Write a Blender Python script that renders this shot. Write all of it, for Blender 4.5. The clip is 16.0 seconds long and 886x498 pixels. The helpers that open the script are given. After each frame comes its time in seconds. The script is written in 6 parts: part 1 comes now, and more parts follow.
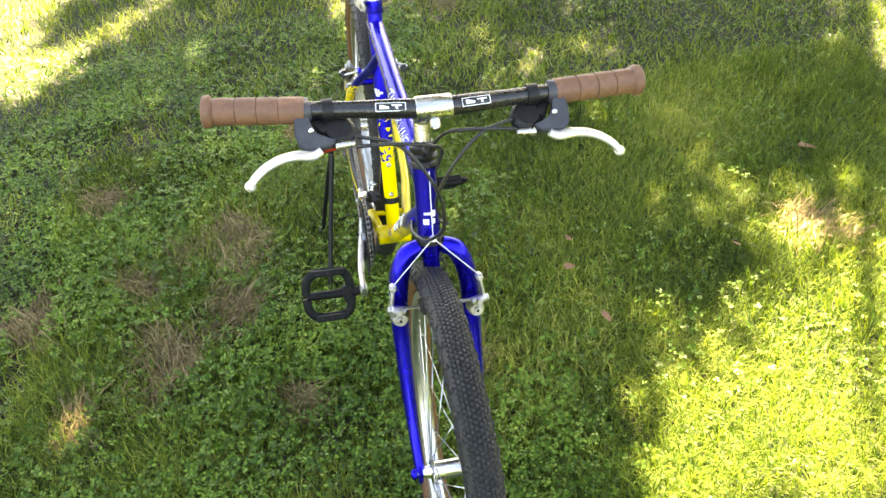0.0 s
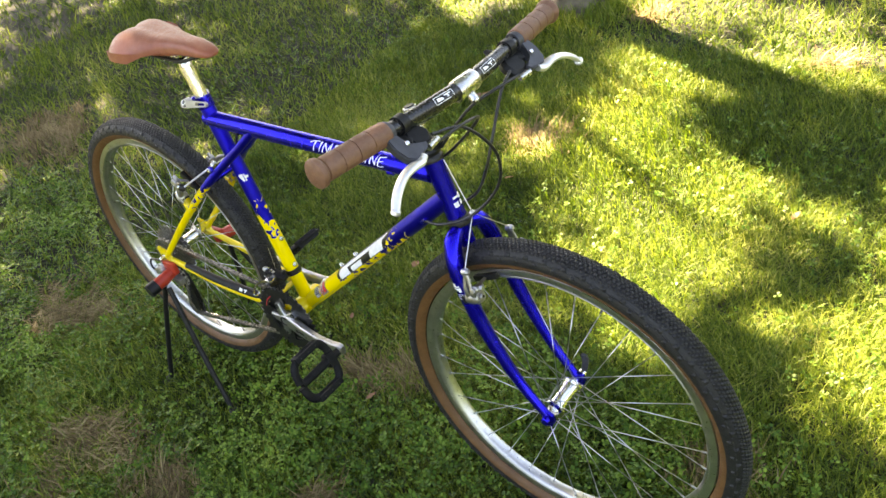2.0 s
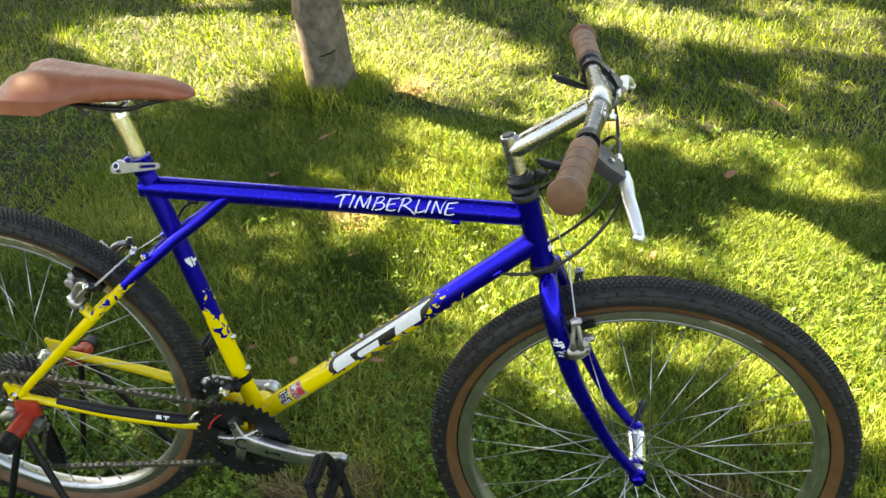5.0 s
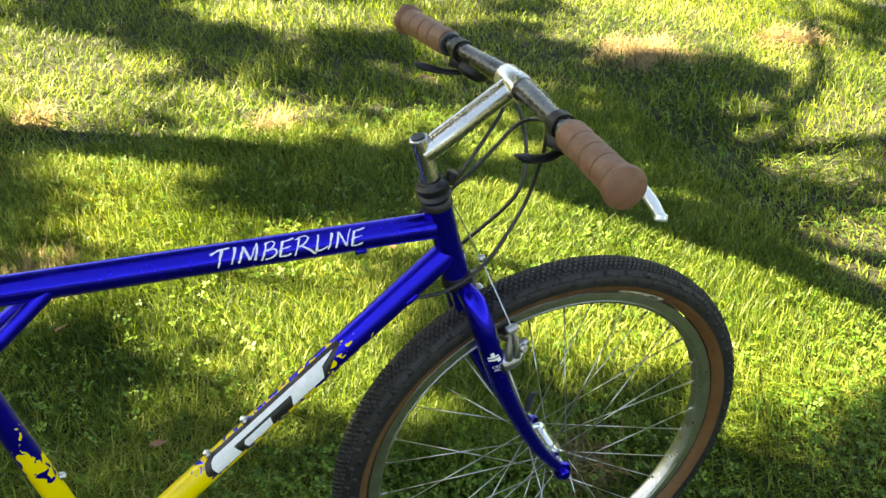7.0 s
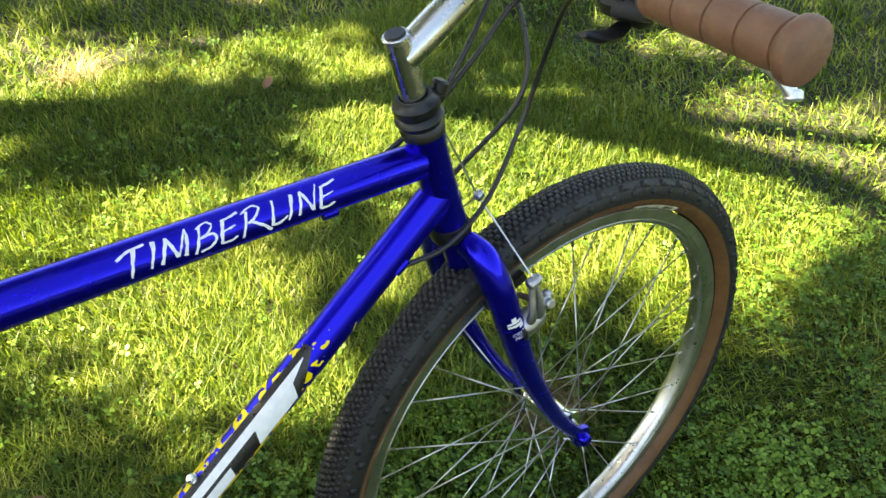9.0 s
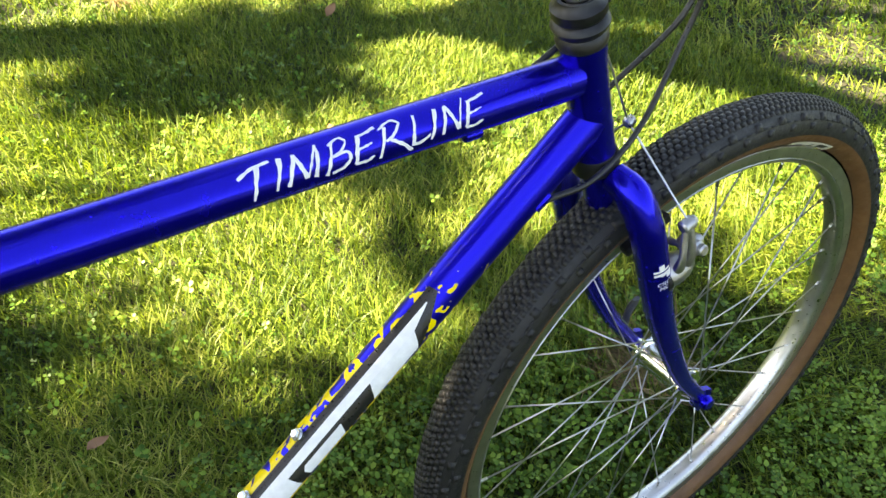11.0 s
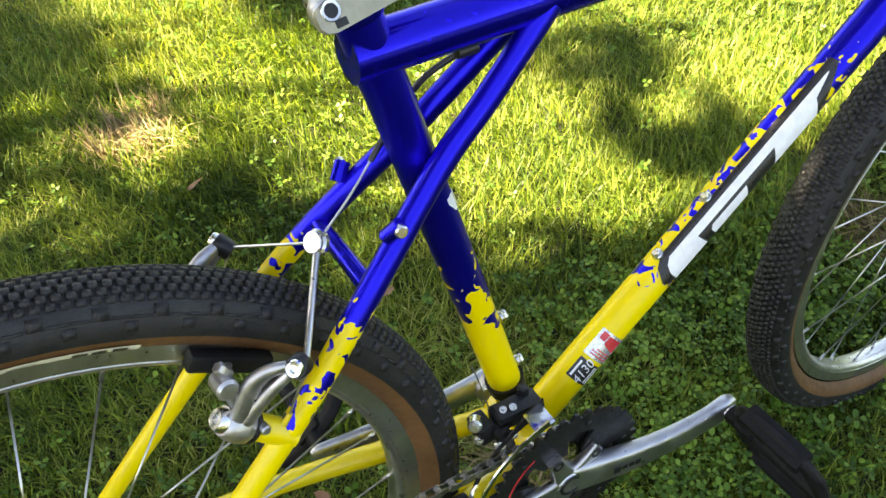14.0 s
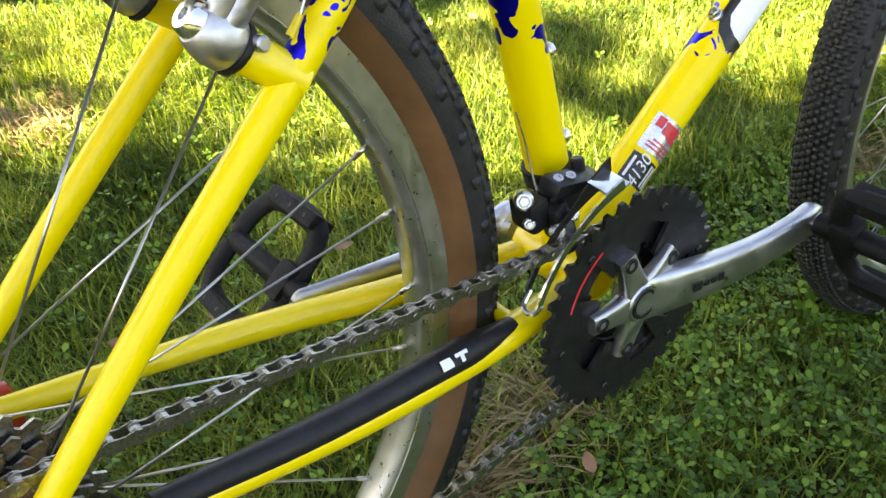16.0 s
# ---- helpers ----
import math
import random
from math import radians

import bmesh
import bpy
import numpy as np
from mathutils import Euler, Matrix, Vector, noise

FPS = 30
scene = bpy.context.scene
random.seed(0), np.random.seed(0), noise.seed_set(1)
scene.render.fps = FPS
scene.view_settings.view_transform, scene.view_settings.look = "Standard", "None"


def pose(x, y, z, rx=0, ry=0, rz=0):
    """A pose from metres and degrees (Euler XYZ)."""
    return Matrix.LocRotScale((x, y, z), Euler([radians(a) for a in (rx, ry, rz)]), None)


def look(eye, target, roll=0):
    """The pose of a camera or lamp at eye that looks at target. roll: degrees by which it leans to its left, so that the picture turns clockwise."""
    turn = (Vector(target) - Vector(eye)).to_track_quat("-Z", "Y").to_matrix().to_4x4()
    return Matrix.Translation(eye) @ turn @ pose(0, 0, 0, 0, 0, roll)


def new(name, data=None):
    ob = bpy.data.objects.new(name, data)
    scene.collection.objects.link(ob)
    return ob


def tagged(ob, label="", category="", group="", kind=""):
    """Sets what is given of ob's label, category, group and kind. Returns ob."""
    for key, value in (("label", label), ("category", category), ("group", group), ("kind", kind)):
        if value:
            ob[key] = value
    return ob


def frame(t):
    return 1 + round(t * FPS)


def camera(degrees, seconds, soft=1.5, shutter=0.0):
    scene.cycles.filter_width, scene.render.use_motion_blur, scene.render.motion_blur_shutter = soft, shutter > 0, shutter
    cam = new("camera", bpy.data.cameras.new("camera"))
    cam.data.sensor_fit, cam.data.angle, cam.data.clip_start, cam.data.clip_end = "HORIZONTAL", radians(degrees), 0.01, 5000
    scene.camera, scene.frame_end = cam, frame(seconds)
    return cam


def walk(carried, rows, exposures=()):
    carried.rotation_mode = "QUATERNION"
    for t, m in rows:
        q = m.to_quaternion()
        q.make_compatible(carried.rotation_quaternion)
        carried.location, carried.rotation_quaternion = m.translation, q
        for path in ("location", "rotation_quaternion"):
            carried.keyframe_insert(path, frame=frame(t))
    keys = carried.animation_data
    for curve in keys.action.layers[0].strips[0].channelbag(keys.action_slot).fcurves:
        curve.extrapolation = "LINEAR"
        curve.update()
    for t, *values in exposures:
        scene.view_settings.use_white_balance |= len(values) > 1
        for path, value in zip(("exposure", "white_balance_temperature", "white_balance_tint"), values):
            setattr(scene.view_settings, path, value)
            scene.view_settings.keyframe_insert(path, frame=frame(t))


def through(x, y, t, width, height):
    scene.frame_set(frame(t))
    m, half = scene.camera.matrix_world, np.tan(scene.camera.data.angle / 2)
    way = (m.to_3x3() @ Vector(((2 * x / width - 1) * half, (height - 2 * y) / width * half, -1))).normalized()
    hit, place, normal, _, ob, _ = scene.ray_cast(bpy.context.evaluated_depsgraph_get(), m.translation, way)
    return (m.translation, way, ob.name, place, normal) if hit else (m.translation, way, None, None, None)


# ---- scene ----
cam = camera(54.1, 16.0)
# The bicycle stands with its rear axle lifted on a stand: its own axes in the level world.
STANCE = Matrix(((0.99942, -0.00232, 0.03402, 0), (0, 0.99769, 0.06794, 0), (-0.0341, -0.0679, 0.99711, 0), (0, 0, 0, 1)))
PATH = [
    (0, (0.862, -0.064, 1.469), (-0.682, 0.13, 0.212), -5.9),
    (0.5, (0.882, -0.275, 1.472), (-0.595, 0.176, 0.201), -10.2),
    (1, (0.807, -0.431, 1.493), (-0.589, 0.22, 0.217), -13.4),
    (1.5, (0.733, -0.605, 1.51), (-0.53, 0.294, 0.246), -15.0),
    (2, (0.632, -0.779, 1.522), (-0.485, 0.319, 0.278), -15.3),
    (2.5, (0.486, -0.849, 1.508), (-0.548, 0.353, 0.289), -14.1),
    (3, (0.366, -0.93, 1.503), (-0.542, 0.386, 0.301), -11.0),
    (3.2, (0.315, -0.964, 1.497), (-0.531, 0.396, 0.3), -10.2),
    (5.3, (-0.213, -0.949, 1.399), (-0.342, 0.674, 0.239), -0.7),
    (5.5, (-0.289, -0.936, 1.394), (-0.282, 0.692, 0.232), -0.2),
    (6, (-0.425, -0.908, 1.377), (-0.125, 0.693, 0.215), 1.1),
    (6.5, (-0.493, -0.848, 1.354), (0.061, 0.701, 0.217), 4.0),
    (7, (-0.519, -0.75, 1.323), (0.133, 0.754, 0.177), 4.6),
    (7.5, (-0.533, -0.701, 1.298), (0.175, 0.752, 0.12), 4.7),
    (8, (-0.558, -0.628, 1.254), (0.282, 0.741, 0.061), 4.5),
    (8.2, (-0.574, -0.59, 1.237), (0.33, 0.735, 0.042), 4.1),
    (10.3, (-0.519, -0.336, 1.068), (0.465, 0.786, -0.263), 5.3),
    (10.5, (-0.538, -0.341, 1.076), (0.406, 0.804, -0.265), 5.3),
    (11, (-0.582, -0.341, 1.076), (0.296, 0.844, -0.275), 4.4),
    (11.5, (-0.644, -0.336, 1.064), (0.16, 0.868, -0.316), 2.6),
    (12, (-0.708, -0.345, 1.054), (0.036, 0.867, -0.353), 0.7),
    (12.5, (-0.763, -0.339, 1.045), (-0.029, 0.879, -0.362), 0.2),
    (13, (-0.816, -0.331, 1.046), (-0.061, 0.888, -0.348), 0.5),
    (13.5, (-0.868, -0.33, 1.044), (-0.119, 0.89, -0.353), 0.3),
    (14, (-0.913, -0.341, 1.02), (-0.206, 0.886, -0.392), -1.5),
    (14.5, (-0.965, -0.357, 0.984), (-0.237, 0.841, -0.442), -2.1),
    (15, (-0.981, -0.338, 0.892), (-0.159, 0.846, -0.495), -1.6),
    (15.5, (-0.984, -0.322, 0.758), (-0.045, 0.909, -0.508), -0.8),
    (16, (-1.002, -0.324, 0.703), (-0.015, 0.952, -0.48), -0.3),
]
EXPOSURES = [(0.0, 5.2, 9400, 16), (0.7, 4.84, 9400, 18), (2.0, 4.56, 9400, 18), (3.2, 4.54, 9500, 16), (5.5, 4.04, 9600, 10), (7.0, 3.95, 8900, 8), (8.0, 4.03, 8600, 8), (11.0, 4.29, 8500, 13), (14.5, 4.38, 8800, 16), (15.5, 4.54, 8900, 18), (16.0, 4.56, 8900, 18)]
walk(cam, [(t, look(eye, target, roll)) for t, eye, target, roll in PATH], EXPOSURES)

# ---- world and sun ----
SUN_AZ, SUN_EL = radians(-22), radians(47)          # the way the light travels, seen from above
SUN_WAY = Vector((math.cos(SUN_AZ) * math.cos(SUN_EL), math.sin(SUN_AZ) * math.cos(SUN_EL), -math.sin(SUN_EL)))
world = bpy.data.worlds.new("sky")
scene.world = world
world.use_nodes = True
sky = world.node_tree.nodes.new("ShaderNodeTexSky")
sky.sky_type, sky.sun_disc = "NISHITA", False
sky.sun_elevation, sky.sun_rotation = SUN_EL, math.atan2(-SUN_WAY.x, -SUN_WAY.y)
back = world.node_tree.nodes["Background"]
world.node_tree.links.new(sky.outputs[0], back.inputs[0])
back.inputs[1].default_value = 0.035
sun_data = bpy.data.lights.new("sun", "SUN")
sun_data.energy, sun_data.angle, sun_data.color = 4.0, radians(0.6), (1.0, 0.93, 0.78)
sun = new("sun", sun_data)
sun.matrix_world = look((0, 0, 0), SUN_WAY)


# ---- materials ----
def nodes_of(name):
    m = bpy.data.materials.new(name)
    m.use_nodes = True
    t = m.node_tree
    return m, t, t.nodes["Principled BSDF"]


def node(t, kind, **values):
    n = t.nodes.new(kind)
    for key, value in values.items():
        n.inputs[key].default_value = value
    return n


def ramp(t, source, stops):
    n = t.nodes.new("ShaderNodeValToRGB")
    while len(n.color_ramp.elements) < len(stops):
        n.color_ramp.elements.new(0.5)
    for e, (at, colour) in zip(n.color_ramp.elements, stops):
        e.position, e.color = at, (*colour, 1)
    t.links.new(source, n.inputs[0])
    return n


def surface(name, low, high, rough, metal=0.0, scale=40.0, coat=0.0, bump=0.0, bump_scale=300.0, spread=(0.35, 0.7), wear=0.12, gloss=0.5):
    """A surface whose colour wanders between two tones, with uneven gloss and fine relief."""
    m, t, b = nodes_of(name)
    at = t.nodes.new("ShaderNodeTexCoord")
    n = node(t, "ShaderNodeTexNoise", Scale=scale, Detail=6.0, Roughness=0.6)
    t.links.new(at.outputs["Object"], n.inputs["Vector"])
    c = ramp(t, n.outputs["Fac"], [(spread[0], low), (spread[1], high)])
    t.links.new(c.outputs[0], b.inputs["Base Color"])
    f = node(t, "ShaderNodeTexNoise", Scale=scale * 4.3, Detail=4.0)
    t.links.new(at.outputs["Object"], f.inputs["Vector"])
    r = node(t, "ShaderNodeMapRange", **{"From Min": 0.3, "From Max": 0.7, "To Min": max(rough - wear, 0.02), "To Max": rough + wear})
    t.links.new(f.outputs["Fac"], r.inputs["Value"])
    t.links.new(r.outputs[0], b.inputs["Roughness"])
    b.inputs["Metallic"].default_value = metal
    b.inputs["Coat Weight"].default_value = coat
    b.inputs["Coat Roughness"].default_value = 0.04
    b.inputs["Specular IOR Level"].default_value = gloss
    if bump:
        g = node(t, "ShaderNodeTexNoise", Scale=bump_scale, Detail=3.0)
        t.links.new(at.outputs["Object"], g.inputs["Vector"])
        k = node(t, "ShaderNodeBump", Strength=bump, Distance=0.001)
        t.links.new(g.outputs["Fac"], k.inputs["Height"])
        t.links.new(k.outputs[0], b.inputs["Normal"])
    return m


BLUE = (0.0006, 0.0030, 0.50)
BLUE_DEEP = (0.0004, 0.0020, 0.42)
YELLOW = (0.82, 0.615, 0.010)
YELLOW_WARM = (0.76, 0.56, 0.008)


def splatter(name, steps, scale, seed):
    """Blue enamel dripped over yellow; steps: heights, and how much of the paint is blue there (0.1 none, 0.8 all)."""
    m, t, b = nodes_of(name)
    at = t.nodes.new("ShaderNodeTexCoord")
    shift = t.nodes.new("ShaderNodeVectorMath")
    shift.operation = "ADD"
    shift.inputs[1].default_value = (seed, seed * 0.7, seed * 1.3)
    t.links.new(at.outputs["Object"], shift.inputs[0])
    n = node(t, "ShaderNodeTexNoise", Scale=scale, Detail=1.2, Roughness=0.45, Distortion=0.9)
    t.links.new(shift.outputs[0], n.inputs["Vector"])
    split = t.nodes.new("ShaderNodeSeparateXYZ")
    t.links.new(at.outputs["Object"], split.inputs[0])
    low, high = steps[0][0], steps[-1][0]
    rise = node(t, "ShaderNodeMapRange", **{"From Min": low, "From Max": high})
    t.links.new(split.outputs["Z"], rise.inputs["Value"])
    share = ramp(t, rise.outputs[0], [((z - low) / (high - low), (v, v, v)) for z, v in steps])
    less = t.nodes.new("ShaderNodeMath")
    less.operation = "SUBTRACT"
    t.links.new(n.outputs["Fac"], less.inputs[0])
    t.links.new(share.outputs[0], less.inputs[1])
    edge = node(t, "ShaderNodeMapRange", **{"From Min": -0.006, "From Max": 0.006})
    t.links.new(less.outputs[0], edge.inputs["Value"])
    c = ramp(t, edge.outputs[0], [(0.0, BLUE), (1.0, YELLOW)])
    t.links.new(c.outputs[0], b.inputs["Base Color"])
    k = node(t, "ShaderNodeBump", Strength=0.25, Distance=0.0006)
    t.links.new(edge.outputs[0], k.inputs["Height"])
    t.links.new(k.outputs[0], b.inputs["Normal"])
    flake = node(t, "ShaderNodeMapRange", **{"To Min": 0.88, "To Max": 0.0})
    t.links.new(edge.outputs[0], flake.inputs["Value"])
    t.links.new(flake.outputs[0], b.inputs["Metallic"])
    b.inputs["Roughness"].default_value = 0.32
    b.inputs["Specular IOR Level"].default_value = 0.2
    b.inputs["Coat Weight"].default_value = 0.18
    b.inputs["Coat Roughness"].default_value = 0.05
    return m


blue = surface("blue_enamel", BLUE_DEEP, BLUE, 0.23, 0.86, 25, coat=0.22, wear=0.05, gloss=0.05)
yellow = surface("yellow_enamel", YELLOW_WARM, YELLOW, 0.34, 0.0, 18, coat=0.3, wear=0.08)
splat_down = splatter("splatter_down_tube", [(0.395, 0.10), (0.418, 0.12), (0.430, 0.42), (0.46, 0.42), (0.53, 0.46), (0.570, 0.47), (0.585, 0.56), (0.612, 0.64), (0.63, 0.85)], 82, 3.1)
splat_seat = splatter("splatter_seat_tube", [(0.450, 0.10), (0.466, 0.14), (0.473, 0.47), (0.490, 0.43), (0.512, 0.54), (0.535, 0.62), (0.565, 0.665), (0.58, 0.85)], 74, 7.7)
splat_stay = splatter("splatter_stay", [(0.505, 0.10), (0.518, 0.14), (0.526, 0.46), (0.545, 0.43), (0.568, 0.40), (0.581, 0.50), (0.592, 0.65), (0.605, 0.85)], 96, 1.9)
chrome = surface("polished_aluminium", (0.70, 0.70, 0.69), (0.84, 0.84, 0.83), 0.17, 1.0, 60, wear=0.07)
forged = surface("forged_aluminium", (0.42, 0.42, 0.43), (0.60, 0.60, 0.61), 0.36, 1.0, 25, bump=0.06, wear=0.10)
satin = surface("satin_aluminium", (0.50, 0.50, 0.49), (0.66, 0.66, 0.65), 0.27, 1.0, 14, bump=0.03, wear=0.05)
rim_metal = surface("rim_aluminium", (0.54, 0.53, 0.51), (0.68, 0.67, 0.65), 0.34, 1.0, 50, wear=0.08)
cast = surface("cast_aluminium", (0.38, 0.37, 0.37), (0.58, 0.57, 0.57), 0.42, 1.0, 60, bump=0.2)
steel = surface("chain_steel", (0.24, 0.23, 0.21), (0.46, 0.44, 0.41), 0.34, 1.0, 400, wear=0.14)
spoke_steel = surface("spoke_steel", (0.50, 0.50, 0.49), (0.60, 0.60, 0.59), 0.30, 1.0, 3, wear=0.03)
dark_steel = surface("blackened_steel", (0.006, 0.006, 0.0065), (0.016, 0.016, 0.016), 0.40, 0.2, 90)
tread_rubber = surface("tread_rubber", (0.008, 0.008, 0.008), (0.020, 0.0195, 0.019), 0.52, 0, 60, bump=0.5, bump_scale=900, gloss=0.4)
tan_rubber = surface("tan_sidewall", (0.105, 0.045, 0.014), (0.15, 0.066, 0.021), 0.55, 0, 30, bump=0.3, bump_scale=1500)
grip_rubber = surface("brown_grip_rubber", (0.145, 0.066, 0.036), (0.20, 0.092, 0.050), 0.55, 0, 90, bump=0.3, bump_scale=1200)
leather = surface("brown_saddle_leather", (0.24, 0.066, 0.034), (0.32, 0.098, 0.052), 0.42, 0, 35, bump=0.25, bump_scale=900)
black = surface("black_plastic", (0.005, 0.005, 0.0055), (0.012, 0.012, 0.0125), 0.45, 0, 70, bump=0.1, gloss=0.3)
gloss_black = surface("gloss_black_bar", (0.008, 0.008, 0.009), (0.014, 0.014, 0.015), 0.28, 0, 40, coat=0.2, wear=0.05)
pedal_black = surface("pedal_plastic", (0.004, 0.004, 0.0045), (0.009, 0.009, 0.0095), 0.6, 0, 70, bump=0.15, gloss=0.18)
grey = surface("grey_plastic", (0.030, 0.031, 0.037), (0.050, 0.052, 0.060), 0.42, 0, 60)
cable_black = surface("cable_housing", (0.010, 0.010, 0.010), (0.02, 0.02, 0.02), 0.35, 0, 50)
red = surface("red_plastic", (0.34, 0.022, 0.010), (0.46, 0.040, 0.018), 0.38, 0, 40)
white = surface("white_print", (0.72, 0.72, 0.71), (0.84, 0.84, 0.83), 0.35, 0, 120, wear=0.05)
dull = surface("dull_lever_aluminium", (0.29, 0.27, 0.20), (0.40, 0.37, 0.28), 0.5, 0.5, 70, bump=0.1)
blade_metal = surface("lever_blade_aluminium", (0.70, 0.70, 0.69), (0.82, 0.82, 0.81), 0.42, 0.85, 40, wear=0.08)
cream = surface("cream_label", (0.62, 0.58, 0.42), (0.72, 0.68, 0.52), 0.5, 0, 90)
ink = surface("black_print", (0.008, 0.008, 0.008), (0.016, 0.016, 0.016), 0.35, 0, 90)
foil = surface("silver_foil", (0.52, 0.52, 0.55), (0.74, 0.74, 0.78), 0.28, 0.7, 90)
red_print = surface("red_print", (0.55, 0.02, 0.03), (0.66, 0.05, 0.05), 0.35, 0, 60)
amber = surface("yellow_plastic_cap", (0.62, 0.46, 0.02), (0.7, 0.5, 0.03), 0.35, 0, 60)
bark = surface("smooth_bark", (0.075, 0.060, 0.043), (0.235, 0.190, 0.140), 0.85, 0, 24, bump=1.0, bump_scale=60, spread=(0.32, 0.74))
hedge_green = surface("hedge_leaves", (0.012, 0.028, 0.006), (0.045, 0.080, 0.015), 0.8, 0, 3, bump=1.0, bump_scale=12)
soil = surface("thatch_and_soil", (0.007, 0.009, 0.003), (0.027, 0.026, 0.011), 0.95, 0, 22, bump=1.0, bump_scale=90)


def leafy(name, stops, through, rough, patch, glow):
    """Thin leaves: every one its own tone, lighter where the light comes through."""
    m, t, b = nodes_of(name)
    geo = t.nodes.new("ShaderNodeNewGeometry")
    n = node(t, "ShaderNodeTexNoise", Scale=patch, Detail=3.0)
    t.links.new(geo.outputs["Position"], n.inputs["Vector"])
    mix = t.nodes.new("ShaderNodeMath")
    mix.operation = "MULTIPLY_ADD"
    mix.inputs[1].default_value = 0.55
    t.links.new(geo.outputs["Random Per Island"], mix.inputs[0])
    half = node(t, "ShaderNodeMapRange", **{"From Min": 0.3, "From Max": 0.7, "To Min": 0.0, "To Max": 0.45})
    t.links.new(n.outputs["Fac"], half.inputs["Value"])
    t.links.new(half.outputs[0], mix.inputs[2])
    c = ramp(t, mix.outputs[0], stops)
    t.links.new(c.outputs[0], b.inputs["Base Color"])
    b.inputs["Roughness"].default_value = rough
    b.inputs["Specular IOR Level"].default_value = 0.20
    tr = t.nodes.new("ShaderNodeBsdfTranslucent")
    tint = t.nodes.new("ShaderNodeMix")
    tint.data_type, tint.blend_type = "RGBA", "MULTIPLY"
    tint.inputs[0].default_value = 1.0
    tint.inputs[7].default_value = (*glow, 1)
    t.links.new(c.outputs[0], tint.inputs[6])
    t.links.new(tint.outputs[2], tr.inputs["Color"])
    both = t.nodes.new("ShaderNodeMixShader")
    both.inputs[0].default_value = through
    t.links.new(b.outputs[0], both.inputs[1])
    t.links.new(tr.outputs[0], both.inputs[2])
    t.links.new(both.outputs[0], t.nodes["Material Output"].inputs["Surface"])
    return m


grass_green = leafy("lawn_grass", [(0.0, (0.005, 0.015, 0.002)), (0.33, (0.042, 0.083, 0.009)), (0.68, (0.166, 0.222, 0.033)), (1.0, (0.41, 0.40, 0.150))], 0.40, 0.45, 1.7, (1.7, 1.7, 0.7))
clover_green = leafy("clover_leaf", [(0.0, (0.006, 0.021, 0.003)), (0.4, (0.050, 0.118, 0.012)), (1.0, (0.215, 0.335, 0.052))], 0.28, 0.45, 3.0, (1.6, 1.7, 0.6))
straw = leafy("dry_straw", [(0.0, (0.055, 0.038, 0.017)), (0.45, (0.18, 0.132, 0.062)), (1.0, (0.42, 0.34, 0.175))], 0.2, 0.7, 6.0, (1.2, 1.1, 0.9))
leaf_green = leafy("tree_leaf", [(0.0, (0.035, 0.080, 0.012)), (1.0, (0.085, 0.14, 0.025))], 0.35, 0.45, 2.0, (1.6, 1.5, 0.7))
dead_leaf = leafy("fallen_leaf", [(0.0, (0.17, 0.075, 0.035)), (1.0, (0.34, 0.20, 0.12))], 0.15, 0.7, 9.0, (1.1, 1.0, 0.9))


# ---- mesh helpers ----
def shade(me, smooth=True):
    me.polygons.foreach_set("use_smooth", [smooth] * len(me.polygons))


def part(name, bm, material, parent, label="", smooth=True, at=None):
    """Link a bmesh as ONE mesh object under a thing or a part."""
    me = bpy.data.meshes.new(name)
    bmesh.ops.recalc_face_normals(bm, faces=bm.faces)
    bm.to_mesh(me)
    bm.free()
    for m in material if isinstance(material, (list, tuple)) else (material,):
        me.materials.append(m)
    if smooth:
        shade(me)
        me.set_sharp_from_angle(angle=radians(42))
    ob = new(name, me)
    ob.parent = parent
    if at is not None:
        ob.matrix_local = at
    if label:
        ob["label"] = label
    return ob


def frames_along(points, closed=False):
    pts = [Vector(p) for p in points]
    n = len(pts)
    tangents = []
    for i in range(n):
        a = pts[(i - 1) % n] if closed or i else pts[i]
        b = pts[(i + 1) % n] if closed or i < n - 1 else pts[i]
        tangents.append((b - a).normalized())
    ref = Vector((0, 1, 0)) if abs(tangents[0].y) < 0.9 else Vector((0, 0, 1))
    side = (ref - tangents[0] * ref.dot(tangents[0])).normalized()
    out = []
    for p, t in zip(pts, tangents):
        side = (side - t * side.dot(t)).normalized()
        out.append((p, side, t.cross(side)))
    return out


def sweep(bm, points, radii, seg=16, closed=False, flat=(1.0, 1.0), caps=True, mat=0):
    """A round or oval tube along a line of points."""
    if not isinstance(radii, (list, tuple)):
        radii = [radii] * len(points)
    rings = []
    for (p, s, u), r in zip(frames_along(points, closed), radii):
        rings.append([bm.verts.new(p + s * (math.cos(a) * r * flat[0]) + u * (math.sin(a) * r * flat[1])) for a in (2 * math.pi * k / seg for k in range(seg))])
    m = len(rings)
    for i in range(m if closed else m - 1):
        a, b = rings[i], rings[(i + 1) % m]
        for k in range(seg):
            bm.faces.new((a[k], a[(k + 1) % seg], b[(k + 1) % seg], b[k])).material_index = mat
    if caps and not closed:
        bm.faces.new(rings[0][::-1]).material_index = mat
        bm.faces.new(rings[-1]).material_index = mat
    return bm


